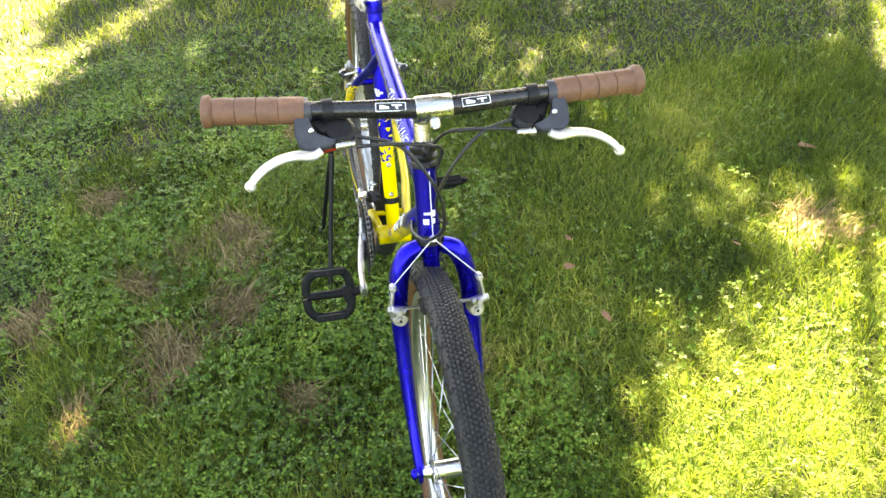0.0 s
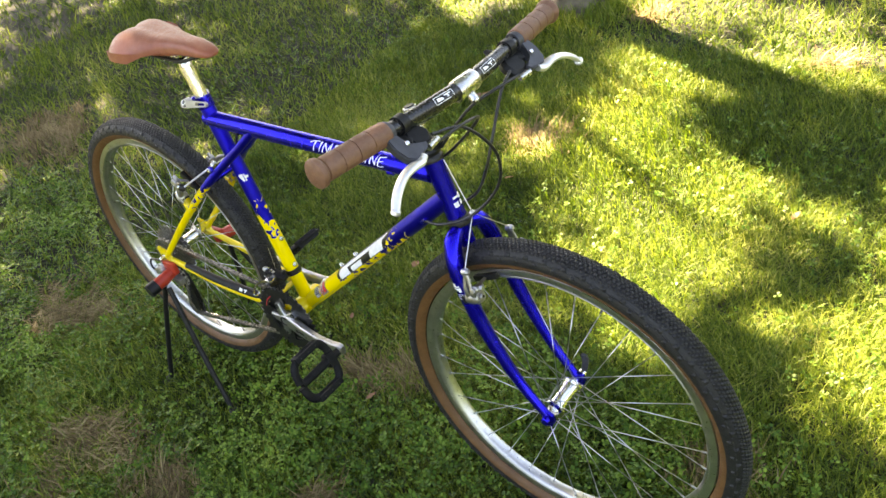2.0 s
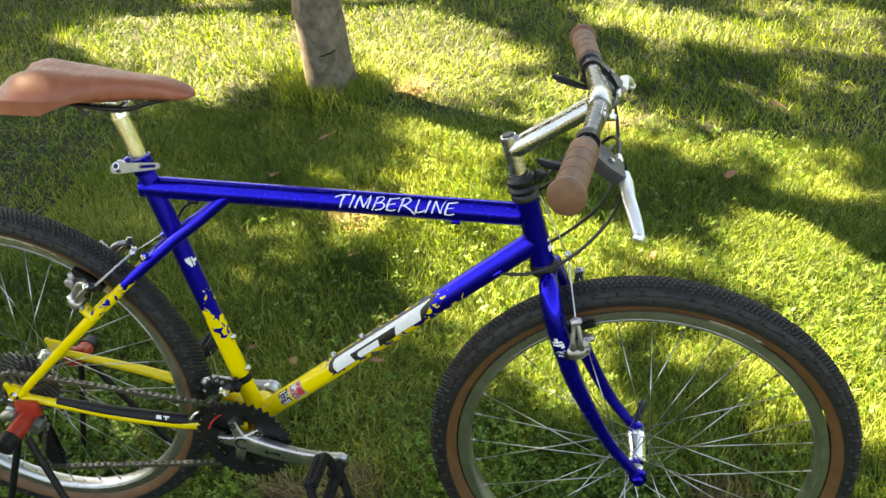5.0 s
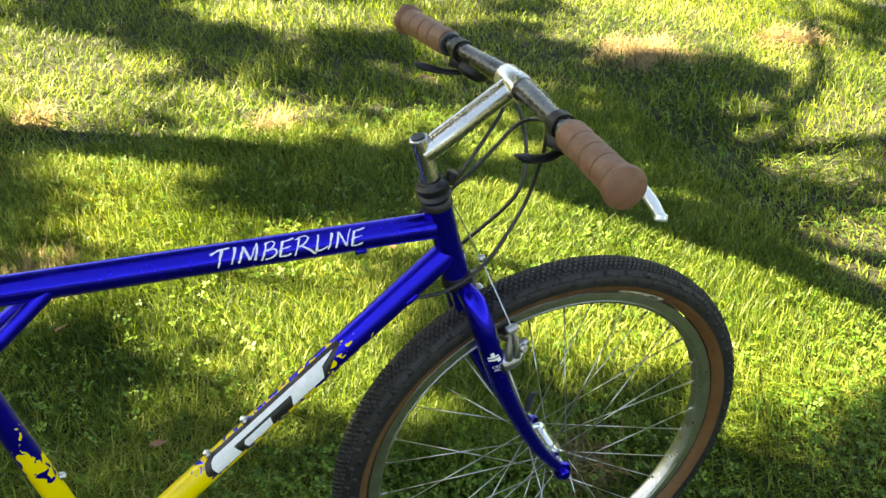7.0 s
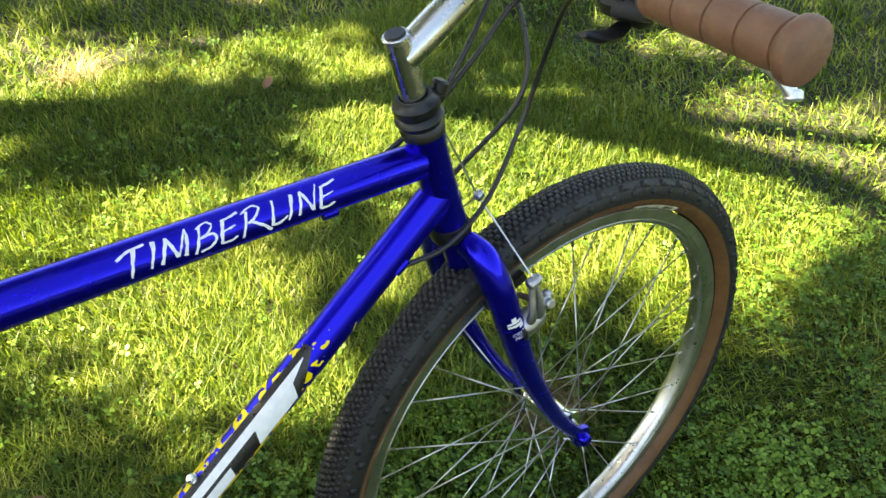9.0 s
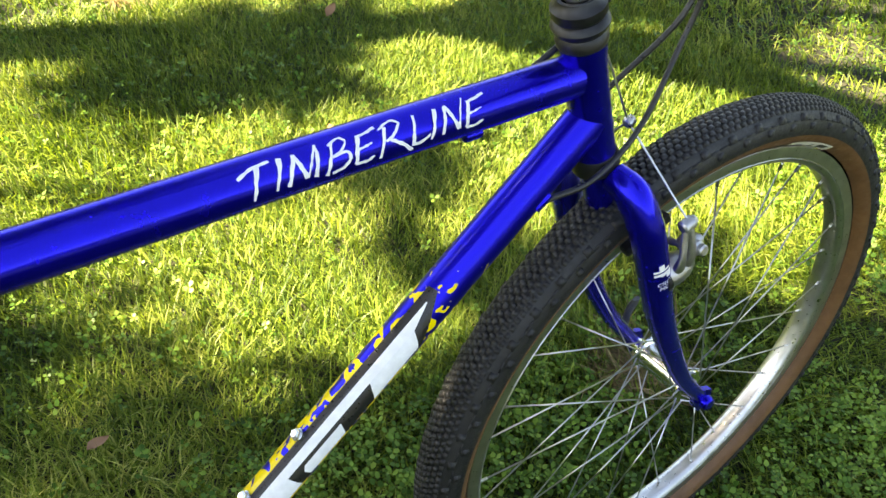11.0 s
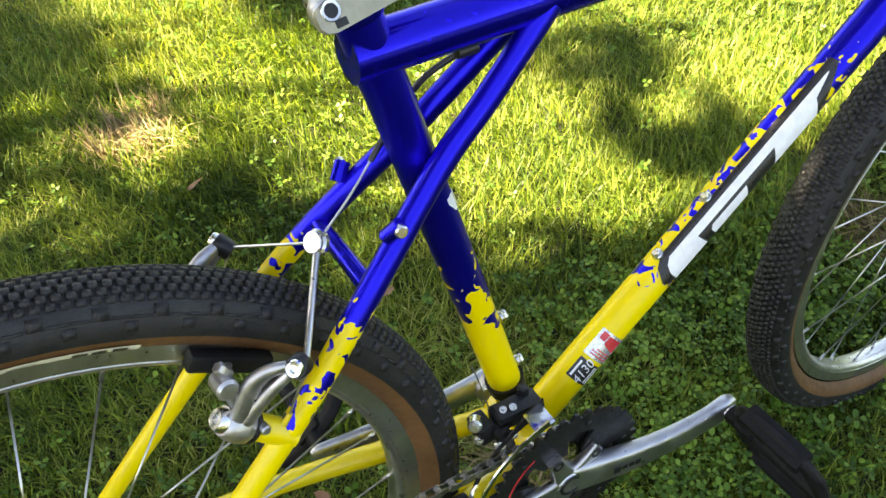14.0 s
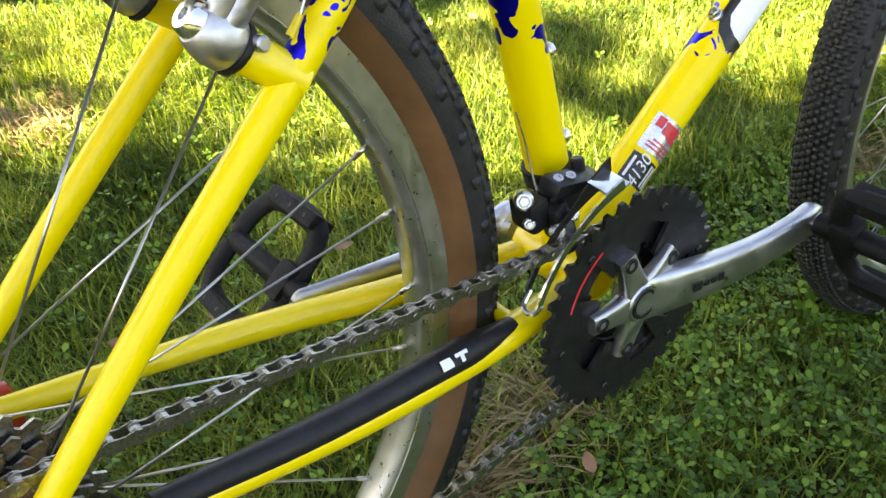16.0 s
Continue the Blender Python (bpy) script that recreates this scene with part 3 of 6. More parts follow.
def tree(x, y, radius, fork, label, crown_centres, name="tree"):
    z = float(ground_height(np.array(x), np.array(y)))
    ob = tagged(new(name), label, "tree")
    ob.location = (x, y, z)
    bm = bmesh.new()
    line = [(0, 0, -0.05), (0.0, 0, 0.0), (-0.01, 0, 0.10), (-0.03, 0.01, 0.35), (-0.06, 0.02, 0.9), (-0.10, 0.03, 1.5), (-0.12, 0.05, fork)]
    sweep(bm, smooth_line(line, 14), blend([radius * 1.35, radius * 1.22, radius * 1.05, radius, radius * 0.92, radius * 0.86, radius * 0.8], 85), 80)
    for v in bm.verts:
        a = math.atan2(v.co.y, v.co.x)
        z0 = v.co.z
        grow = 1 + 0.04 * math.sin(3 * a + z0 * 2) + 0.06 * max(0, 0.12 - z0) / 0.12 * math.sin(5 * a) + 0.012 * math.sin(9 * a + 14 * z0) * math.sin(31 * z0 + 2 * a)
        # swollen scars of lost twigs, hollow in the middle
        for turn, high, size in KNOTS:
            off = (a - radians(turn) + math.pi) % (2 * math.pi) - math.pi
            d2 = ((off * radius) ** 2 + (1.5 * (z0 - high)) ** 2) / size**2
            grow += 0.16 * math.exp(-d2) - 0.20 * math.exp(-5 * d2)
        v.co.x *= grow
        v.co.y *= grow
    part("trunk", bm, bark, ob)
    bm = bmesh.new()
    split = [(radians(-86 + 7 * k), 0.164 + 0.0032 * k + 0.003 * (k % 2)) for k in range(7)]
    sweep(bm, [(-0.014 + radius * 1.03 * math.cos(a), radius * 1.03 * math.sin(a), h) for a, h in split], [0.001, 0.003, 0.0035, 0.0028, 0.0035, 0.003, 0.001], 8)
    part("bark_split", bm, soil, ob, "dark split in the bark")
    top = Vector((-0.12, 0.05, fork))
    for c in crown_centres:
        way = Vector(c) - Vector((x, y, z)) - top
        bm = bmesh.new()
        pts = [top - Vector((0, 0, 0.3)), top + way * 0.3 + Vector((0, 0, 0.15 * way.length)), top + way * 0.7 + Vector((0, 0, 0.08 * way.length)), top + way]
        sweep(bm, smooth_line(pts, 5), blend([radius * 0.55, radius * 0.4, radius * 0.22, 0.012], 16), 8)
        part("limb", bm, bark, ob)
    return ob


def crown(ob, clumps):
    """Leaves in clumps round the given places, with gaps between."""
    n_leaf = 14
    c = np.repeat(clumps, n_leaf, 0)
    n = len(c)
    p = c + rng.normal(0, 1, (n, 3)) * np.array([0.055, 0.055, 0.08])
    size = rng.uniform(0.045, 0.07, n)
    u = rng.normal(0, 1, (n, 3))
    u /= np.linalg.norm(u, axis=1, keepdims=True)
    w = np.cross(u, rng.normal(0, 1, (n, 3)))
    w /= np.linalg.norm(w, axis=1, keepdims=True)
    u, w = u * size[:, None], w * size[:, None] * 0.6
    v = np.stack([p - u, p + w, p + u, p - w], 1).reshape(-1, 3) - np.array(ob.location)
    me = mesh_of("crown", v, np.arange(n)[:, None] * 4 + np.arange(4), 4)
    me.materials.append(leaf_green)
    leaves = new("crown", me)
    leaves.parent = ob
    leaves["label"] = "many small green leaves, unseen, with gaps set to dapple the lawn"


# TREE_B stands out of view, added only to carry part of the shading leaves
TREE_A, TREE_B = (-1.07, 1.96), (-5.2, 3.4)
# unseen leaf clumps, set back along the sun's way from the wanted dapples
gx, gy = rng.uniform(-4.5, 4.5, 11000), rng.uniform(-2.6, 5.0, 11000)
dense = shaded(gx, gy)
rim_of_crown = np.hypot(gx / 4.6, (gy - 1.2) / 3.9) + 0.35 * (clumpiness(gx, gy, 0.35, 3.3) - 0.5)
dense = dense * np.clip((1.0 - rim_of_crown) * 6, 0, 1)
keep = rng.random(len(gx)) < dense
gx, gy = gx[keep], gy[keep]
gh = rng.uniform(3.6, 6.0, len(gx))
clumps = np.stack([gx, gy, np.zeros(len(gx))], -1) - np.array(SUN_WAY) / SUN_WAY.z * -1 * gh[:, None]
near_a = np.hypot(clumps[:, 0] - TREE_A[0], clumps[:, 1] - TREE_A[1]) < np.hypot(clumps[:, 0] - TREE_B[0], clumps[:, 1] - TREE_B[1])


def limbs_to(group):
    order = np.argsort(np.arctan2(group[:, 1] - group[:, 1].mean(), group[:, 0] - group[:, 0].mean()))
    return [tuple(g.mean(0)) for g in np.array_split(group[order], 7)]


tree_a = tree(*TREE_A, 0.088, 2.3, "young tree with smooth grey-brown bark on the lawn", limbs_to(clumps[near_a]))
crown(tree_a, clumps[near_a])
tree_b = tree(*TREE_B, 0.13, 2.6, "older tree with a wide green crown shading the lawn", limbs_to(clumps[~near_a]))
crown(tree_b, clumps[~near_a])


# ---- the bicycle (its own axes: x ahead, y to its left, z up; the front axle is at x = 0) ----
bike = tagged(new("bicycle"), "blue and yellow mountain bike with brown saddle, grips and tan-wall tyres", "bicycle")
bike.matrix_world = STANCE
WB, AX = 1.0390, 0.332
BB = (-0.6355, 0, 0.3055)


def tube(name, points, radii, material, seg=24, steps=1, label="", parent=None, flat=(1, 1)):
    bm = bmesh.new()
    line = smooth_line(points, steps) if steps > 1 else [Vector(p) for p in points]
    r = blend(radii, len(line)) if isinstance(radii, (list, tuple)) else radii
    sweep(bm, line, r, seg, flat=flat)
    return part(name, bm, material, parent or bike, label)


def fine(a, b, n=24):
    return [Vector(a).lerp(Vector(b), k / (n - 1)) for k in range(n)]


# main tubes
HEAD_LO, HEAD_HI = (-0.1765, 0, 0.668), (-0.2105, 0, 0.776)
bm = bmesh.new()
sweep(bm, fine(HEAD_LO, HEAD_HI, 12), blend([0.0178, 0.0168, 0.0165, 0.0165, 0.0168, 0.0178], 12), 28)
head_tube = part("head_tube", bm, blue, bike, "blue enamelled head tube")
TT_A, TT_B = (-0.772, 0, 0.7290), (-0.214, 0, 0.7458)
top_tube = tube("top_tube", fine(TT_A, TT_B, 20), 0.0163, blue, 28, label="blue top tube with white lettering")
DT_A, DT_B = (-0.635, 0, 0.301), (-0.190, 0, 0.7065)
down_tube = tube("down_tube", fine(DT_A, DT_B, 40), 0.0167, splat_down, 28, label="down tube, yellow fading in blotches to blue")
ST_A, ST_B = (-0.633, 0, 0.3045), (-0.7700, 0, 0.7740)
seat_tube = tube("seat_tube", fine(ST_A, ST_B, 40), 0.0146, splat_seat, 28, label="seat tube, yellow below and blue above")
bm = bmesh.new()
lathe(bm, [(0.0165, -0.0345), (0.0205, -0.0345), (0.0212, -0.033), (0.0205, -0.02), (0.0205, 0.02), (0.0212, 0.033), (0.0205, 0.0345), (0.0165, 0.0345)], BB, (0, 1, 0), 28, closed=True)
part("bottom_bracket_shell", bm, yellow, bike)
for s in (-1, 1):
    tube("seat_stay", smooth_line([(-0.638, s * 0.0080, 0.7300), (-0.690, s * 0.0170, 0.683), (-0.7275, s * 0.0225, 0.6510), (-0.7915 - 0.0015 * (s < 0), s * 0.0420, 0.590), (-0.852 - 0.003 * (s < 0), s * 0.0570 + 0.003 * (s < 0), 0.5250), (-0.932 - 0.003 * (s < 0), s * 0.0620 + 0.003 * (s < 0), 0.4405), (-1.028, s * 0.0640, 0.3370)], 5), [0.0086, 0.0086, 0.0086, 0.0086, 0.0084, 0.008, 0.0066], splat_stay, 18, label="slim stay, blue above and yellow below")
    tube("chain_stay", smooth_line([(-0.642, s * 0.026, 0.302), (-0.70, s * 0.036, 0.302), (-0.76, s * 0.0455, 0.304), (-0.86, s * 0.057, 0.313), (-1.028, s * 0.061, 0.329)], 5), [0.0108, 0.0108, 0.0104, 0.009, 0.0066], yellow, 18)
    bm = bmesh.new()
    m = basis((-WB, s * 0.0625, AX), (1, 0, 0), (0, s, 0))
    plate(bm, [(-0.012, -0.016), (0.004, -0.020), (0.022, -0.012), (0.026, 0.002 * 1), (0.018, 0.018), (-0.004, 0.022), (-0.014, 0.012)] if s < 0 else [(-0.014, -0.012), (-0.004, -0.022), (0.018, -0.018), (0.026, 0.0), (0.022, 0.012), (0.004, 0.020), (-0.012, 0.016)], m, 0.006)
    disc(bm, (-WB - 0.012, s * 0.0625, AX + 0.018), (0, 1, 0), 0.007, 0.006, 14)
    part("dropout", bm, yellow, bike)
tube("stay_bridge", [(-0.790, -0.040, 0.592), (-0.790, 0.040, 0.592)], 0.0065, blue, 14)
tube("chain_stay_bridge", [(-0.715, -0.034, 0.303), (-0.715, 0.034, 0.303)], 0.006, yellow, 14)
# seat lug collar
bm = bmesh.new()
lathe(bm, [(0.0137, -0.012), (0.0163, -0.012), (0.0166, -0.010), (0.0163, 0.012), (0.0137, 0.012)], (-0.7668, 0, 0.7655), Vector(ST_B) - Vector(ST_A), 28, closed=True)
block(bm, (0.013, 0.026, 0.016), basis((-0.7850, 0, 0.7680), (1, 0, 0.15), (0, 0, 1)), 0.004)
part("seat_collar", bm, blue, bike)


# wheels
def wheel(name, x, front):
    at = pose(x, -0.0025 if front else 0.001, AX, 0, 0, 0.6 if front else -0.8)
    bm = bmesh.new()
    prof = [(0.2655, -0.0045), (0.2665, -0.0095), (0.2700, -0.0125), (0.2718, -0.0131), (0.2724, -0.0123), (0.2732, -0.0132), (0.2760, -0.0135), (0.2855, -0.0138), (0.2862, -0.0128), (0.2850, -0.0116), (0.2795, -0.0112), (0.2765, -0.004)]
    prof = prof + [(r, -h) for r, h in prof[::-1]]
    lathe(bm, prof, (0, 0, 0), (0, 1, 0), 120, closed=True)
    rim = part(name, bm, rim_metal, bike, "spoked wheel with a silver aluminium rim", at=at)
    # tyre: black tread over tan sidewalls
    minor, major = (0.0237, 0.3082) if front else (0.0228, 0.3045)
    prof, where = [], []
    for k in range(33):
        a = math.radians(-148 + 296 * k / 32)
        flat_top = 1.0 - 0.05 * max(0, math.cos(a)) ** 6
        prof.append((major + minor * math.cos(a) * flat_top, minor * 1.06 * math.sin(a)))
    bm = bmesh.new()
    lathe(bm, prof[5:28], (0, 0, 0), (0, 1, 0), 160)
    tyre = part("tyre", bm, tread_rubber, rim, "black knobbly tyre")
    bm = bmesh.new()
    lathe(bm, prof[:6], (0, 0, 0), (0, 1, 0), 160)
    lathe(bm, prof[27:], (0, 0, 0), (0, 1, 0), 160)
    part("sidewall", bm, tan_rubber, rim, "tan rubber tyre sidewall")
    # tread: close rows of small blocks on the crown, two rows of large knobs on each shoulder, with a rib between
    verts, faces = [], []

    def knob(a0, b, half_w, half_l, high):
        base = len(verts)
        for lift, shrink in ((-0.0010, 1.0), (high, 0.84)):
            for sa, sb in ((-1, -1), (-1, 1), (1, 1), (1, -1)):
                a = a0 + sa * half_w / minor * shrink
                r, h = major + (minor + lift) * math.cos(a), (minor + lift) * 1.06 * math.sin(a)
                bb = b + sb * half_l * shrink
                verts.append((r * math.cos(bb), h, r * math.sin(bb)))
        for f in ((4, 5, 6, 7), (0, 1, 5, 4), (1, 2, 6, 5), (2, 3, 7, 6), (3, 0, 4, 7)):
            faces.append([base + i for i in f])

    count = 264
    for row in range(7):
        for k in range(count):
            knob(radians(-37.5 + 12.5 * row), 2 * math.pi * (k + 0.5 * (row % 2)) / count, 0.0021, math.pi / count * 0.74, 0.0016)
    for e in (-1, 1):
        for k in range(60):
            knob(e * radians(56), 2 * math.pi * k / 60, 0.0036, 0.0135, 0.0020)
            knob(e * radians(77), 2 * math.pi * (k + 0.5) / 60, 0.0032, 0.0125, 0.0016)
        for k in range(180):
            knob(e * radians(63), 2 * math.pi * k / 180, 0.0009, math.pi / 180 * 1.02, 0.0009)
    me = mesh_of("tread", np.array(verts), np.array(faces), 4)
    me.materials.append(tread_rubber)
    tread = new("tread", me)
    tread.parent = rim
    tagged(tread, "rows of small worn tread blocks", kind="stuff")
    # hub
    half, bm = (0.050 if front else 0.0675), bmesh.new()
    flange = 0.031 if front else 0.034
    body = [(0.0045, -half), (0.008, -half), (0.010, -flange - 0.008), (0.012, -flange - 0.003), (0.0205, -flange - 0.0015), (0.0205, -flange + 0.0015), (0.0165, -flange + 0.004), (0.0152, -0.012), (0.0152, 0.012)]
    body = body + [(r, -h) for r, h in body[:7][::-1]]
    lathe(bm, body, (0, 0, 0), (0, 1, 0), 32, closed=True)
    disc(bm, (0, 0, 0), (0, 1, 0), 0.0045, 2 * half + 0.026, 16)
    part("hub", bm, chrome, rim, "polished silver hub")
    # spokes, each crossing its neighbours
    bm = bmesh.new()
    sweep(bm, [(0, 0, 0), (0, 0, 0.955)], 0.00086, 6)
    sweep(bm, [(0, 0, 0.945), (0, 0, 1.0)], 0.0017, 6)
    me = bpy.data.meshes.new("spoke")
    bm.to_mesh(me)
    bm.free()
    me.materials.append(spoke_steel)
    shade(me)
    total = 32
    for k in range(total):
        side = 1 if k % 2 else -1
        lead = 1 if (k // 2) % 2 else -1
        outer = 2 * math.pi * (k + 0.25) / total
        inner = outer + lead * radians(66) * 1.0
        p = Vector((0.0185 * math.cos(inner), side * flange + (0.0022 if (k // 2) % 2 else -0.0022), 0.0185 * math.sin(inner)))
        q = Vector((0.2690 * math.cos(outer), side * 0.003, 0.2690 * math.sin(outer)))
        ob = new("spoke", me)
        ob.parent = rim
        way = q - p
        ob.matrix_local = Matrix.LocRotScale(p, way.to_track_quat("Z", "Y"), Vector((1, 1, way.length)))
    return rim


front_wheel = wheel("front_wheel", -0.001, True)
rear_wheel = wheel("rear_wheel", -WB, False)

# fork
FORK_R = [(-0.1690, 0.017, 0.6555), (-0.1640, 0.037, 0.6470), (-0.1555, 0.0500, 0.6200), (-0.1440, 0.0545, 0.5850), (-0.1310, 0.0560, 0.5500), (-0.1140, 0.0560, 0.5080), (-0.0840, 0.0555, 0.4500), (-0.0460, 0.0540, 0.3880), (-0.0040, 0.0525, 0.3370)]
bm = bmesh.new()
sweep(bm, [(-0.1600, 0, 0.618), (-0.1735, 0, 0.660), (-0.1768, 0, 0.6695)], [0.0125, 0.0150, 0.0165], 24)
fork = part("fork", bm, blue, bike, "blue enamelled unicrown fork")
for s in (-1, 1):
    tube("fork_blade", smooth_line([(x, s * y, z) for x, y, z in FORK_R], 5), [0.0125, 0.0150, 0.0150, 0.0145, 0.0140, 0.0130, 0.0112, 0.0092, 0.0078], blue, 20, parent=fork)
    bm = bmesh.new()
    plate(bm, [(-0.016, 0.010), (-0.006, 0.016), (0.010, 0.010), (0.014, -0.002), (0.008, -0.016), (-0.002, -0.018), (-0.012, -0.006)], basis((0.0005, s * 0.053, AX), (1, 0, 0), (0, -1, 0)), 0.0065)
    part("fork_end", bm, blue, fork)
    bm = bmesh.new()
    disc(bm, (-0.1285, s * 0.0570, 0.5680), (0.94, 0, 0.34), 0.0085, 0.034, 16)
    part("brake_boss", bm, blue, fork)
bm = bmesh.new()
lathe(bm, [(0.0165, -0.010), (0.0195, -0.010), (0.0205, -0.004), (0.0190, 0.002), (0.0178, 0.006), (0.0165, 0.006)], HEAD_LO, Vector(HEAD_HI) - Vector(HEAD_LO), 28, closed=True)
part("lower_headset_cup", bm, dark_steel, bike)
bm = bmesh.new()
up = (Vector(HEAD_HI) - Vector(HEAD_LO)).normalized()
lathe(bm, [(0.0125, -0.004), (0.0185, -0.004), (0.0195, 0.002), (0.0170, 0.006), (0.0200, 0.009), (0.0215, 0.013), (0.0195, 0.017), (0.0180, 0.018), (0.0200, 0.021), (0.0200, 0.027), (0.0165, 0.030), (0.0150, 0.034), (0.0125, 0.034)], HEAD_HI, up, 32, closed=True)
headset = part("headset", bm, dark_steel, bike, "black stacked headset rings")

# stem and handlebar
QUILL_TOP = Vector((-0.2385, 0, 0.8600))
CLAMP = Vector((-0.1265, 0, 0.9180))
bm = bmesh.new()
sweep(bm, fine(Vector(HEAD_HI) + up * 0.03, QUILL_TOP, 6), 0.0112, 24)
disc(bm, QUILL_TOP, QUILL_TOP - Vector(HEAD_HI), 0.0112, 0.004, 24)
sweep(bm, fine(QUILL_TOP - up * 0.020, CLAMP, 8), [0.0125, 0.0140, 0.0142, 0.0138, 0.0134, 0.0132, 0.0132, 0.0130], 24)
lathe(bm, [(0.0128, -0.0235), (0.0152, -0.0235), (0.0160, -0.021), (0.0160, 0.021), (0.0152, 0.0235), (0.0128, 0.0235)], CLAMP, (0, 1, 0), 28, closed=True)
disc(bm, CLAMP + Vector((0.013, 0, -0.0155)), (0.5, 0, -0.6), 0.0075, 0.014, 16)
stem = part("stem", bm, satin, bike, "brushed silver quill stem")
bm = bmesh.new()
disc(bm, QUILL_TOP + up * 0.0022, up, 0.0085, 0.003, 20)
part("stem_plug", bm, dark_steel, stem, "dark plug in the top of the stem")
bm = bmesh.new()
disc(bm, CLAMP + Vector((0.0185, 0, -0.0185)), (0.75, 0, -0.2), 0.0052, 0.009, 14)
part("clamp_bolt", bm, chrome, stem)


def bar_at(y):
    a = abs(y)
    return Vector((CLAMP.x - 0.030 * max(0, a - 0.03) / 0.26, y, CLAMP.z + 0.0008 - 0.034 * y))


bm = bmesh.new()
ys = np.linspace(-0.279, 0.281, 41)
sweep(bm, [bar_at(float(y)) for y in ys], [0.0128 - 0.0018 * min(1, max(0, (abs(float(y)) - 0.05) / 0.05)) for y in ys], 20)
handlebar = part("handlebar", bm, gloss_black, bike, "glossy black handlebar")
for s in (-1, 1):
    bm = bmesh.new()
    inner_end = 0.160 if s < 0 else 0.162
    a, b = bar_at(s * inner_end), bar_at(s * 0.282)
    way = (b - a).normalized()
    prof = [(0.0112, 0), (0.0160, 0.0), (0.0170, 0.002)]
    for k in range(4):
        base = 0.006 + k * 0.0265
        prof += [(0.0168, base), (0.0172, base + 0.012), (0.0168, base + 0.0245), (0.0156, base + 0.0250), (0.0156, base + 0.0262)]
    prof += [(0.0175, 0.1135), (0.0200, 0.1155), (0.0208, 0.1190), (0.0200, 0.1235), (0.0180, 0.1250), (0, 0.1255)]
    lathe(bm, prof, a, way, 36)
    for v in bm.verts:
        d = v.co - a
        h = d.dot(way)
        radial = d - way * h
        ang = math.atan2(radial.z, radial.x)
        if 0.003 < h < 0.112 and abs(math.sin(ang * 2 + 0.6)) < 0.10:
            v.co -= radial * 0.06
    part("grip", bm, grip_rubber, handlebar, "brown ribbed rubber grip with a flanged end")


def lever(s):
    """Brake lever with its shifter pod under the bar."""
    p = bar_at(s * 0.160)
    bm = bmesh.new()
    lathe(bm, [(0.0112, -0.006), (0.0145, -0.006), (0.0152, -0.004), (0.0152, 0.004), (0.0145, 0.006), (0.0112, 0.006)], p, (0.1 * s, 1, 0), 24, closed=True)
    # x along the bar inwards, y ahead and down
    m = Matrix(((0, 0.80, 0.60, p.x + 0.008), (-s, 0, 0, p.y + s * 0.006), (0, -0.60, 0.80, p.z - 0.004), (0, 0, 0, 1)))
    plate(bm, [(x, y) for x, y in [(-0.008, 0.0), (-0.010, 0.022), (-0.006, 0.040), (0.004, 0.048), (0.034, 0.044), (0.040, 0.036), (0.016, 0.028), (0.010, 0.016), (0.010, 0.0)]], m, 0.014)
    bmesh.ops.bevel(bm, geom=[e for e in bm.edges if e.calc_length() > 0.009], offset=0.0018, segments=2, affect="EDGES")
    body = part("brake_lever", bm, grey, handlebar, "dark grey brake lever bracket with a silver blade")
    drop = Vector((0, 0, -0.034 * 0.16 * s))
    root = Vector((-0.092, s * 0.158, 0.884)) + drop
    line = [root + Vector((-0.003, -s * 0.012, 0.004)), root] + [Vector((x, s * y, z)) + drop for x, y, z in ((-0.0905, 0.178, 0.8865), (-0.0885, 0.197, 0.8845), (-0.0840, 0.214, 0.8790), (-0.0790, 0.228, 0.8700), (-0.0750, 0.237, 0.8600))]
    bm = pipe(line, [0.0078, 0.0090, 0.0080, 0.0074, 0.0072, 0.0070, 0.0064], 5, 14, flat=(0.66, 1.0))
    disc(bm, line[-1], (-0.2, s * 0.4, -0.8), 0.0068, 0.008, 14)
    part("blade", bm, blade_metal, body, "silver lever blade")
    bm = bmesh.new()
    disc(bm, Vector((-0.1095, s * 0.1555, 0.9085)) + drop, (0.6, 0, 0.8), 0.0036, 0.004, 12)
    part("pivot_bolt", bm, chrome, body)
    bm = pipe([Vector(p) + drop for p in ((-0.0985, s * 0.128, 0.889), (-0.0995, s * 0.112, 0.8895), (-0.100, s * 0.104, 0.8895))], [0.0060, 0.0052, 0.0042], 3, 12)
    part("cable_adjuster", bm, satin, body)
    # shifter pod
    bm = bmesh.new()
    c = bar_at(s * 0.122) + Vector((0.014, 0, -0.024))
    disc(bm, c, (0.45, 0, 0.9), 0.0215, 0.020, 24, 0.3)
    block(bm, (0.030, 0.030, 0.014), basis(c + Vector((-0.010, s * 0.016, 0.006)), (0.5, s * 0.8, 0), (0.3, 0, 1)), 0.004)
    lathe(bm, [(0.0112, -0.007), (0.0142, -0.007), (0.0142, 0.007), (0.0112, 0.007)], bar_at(s * 0.132), (0, 1, 0), 20, closed=True)
    pod = part("shifter", bm, black, handlebar, "black thumb shifter pod")
    bm = pipe([c + Vector((-0.012, s * 0.010, -0.006)), c + Vector((-0.034, s * 0.020, -0.006)), c + Vector((-0.058, s * 0.026, -0.001)), c + Vector((-0.070, s * 0.026, 0.003))], [0.006, 0.008, 0.010, 0.004], 5, 12, flat=(1.0, 0.45))
    part("thumb_paddle", bm, black, pod)
    return body


for s in (-1, 1):
    lever(s)

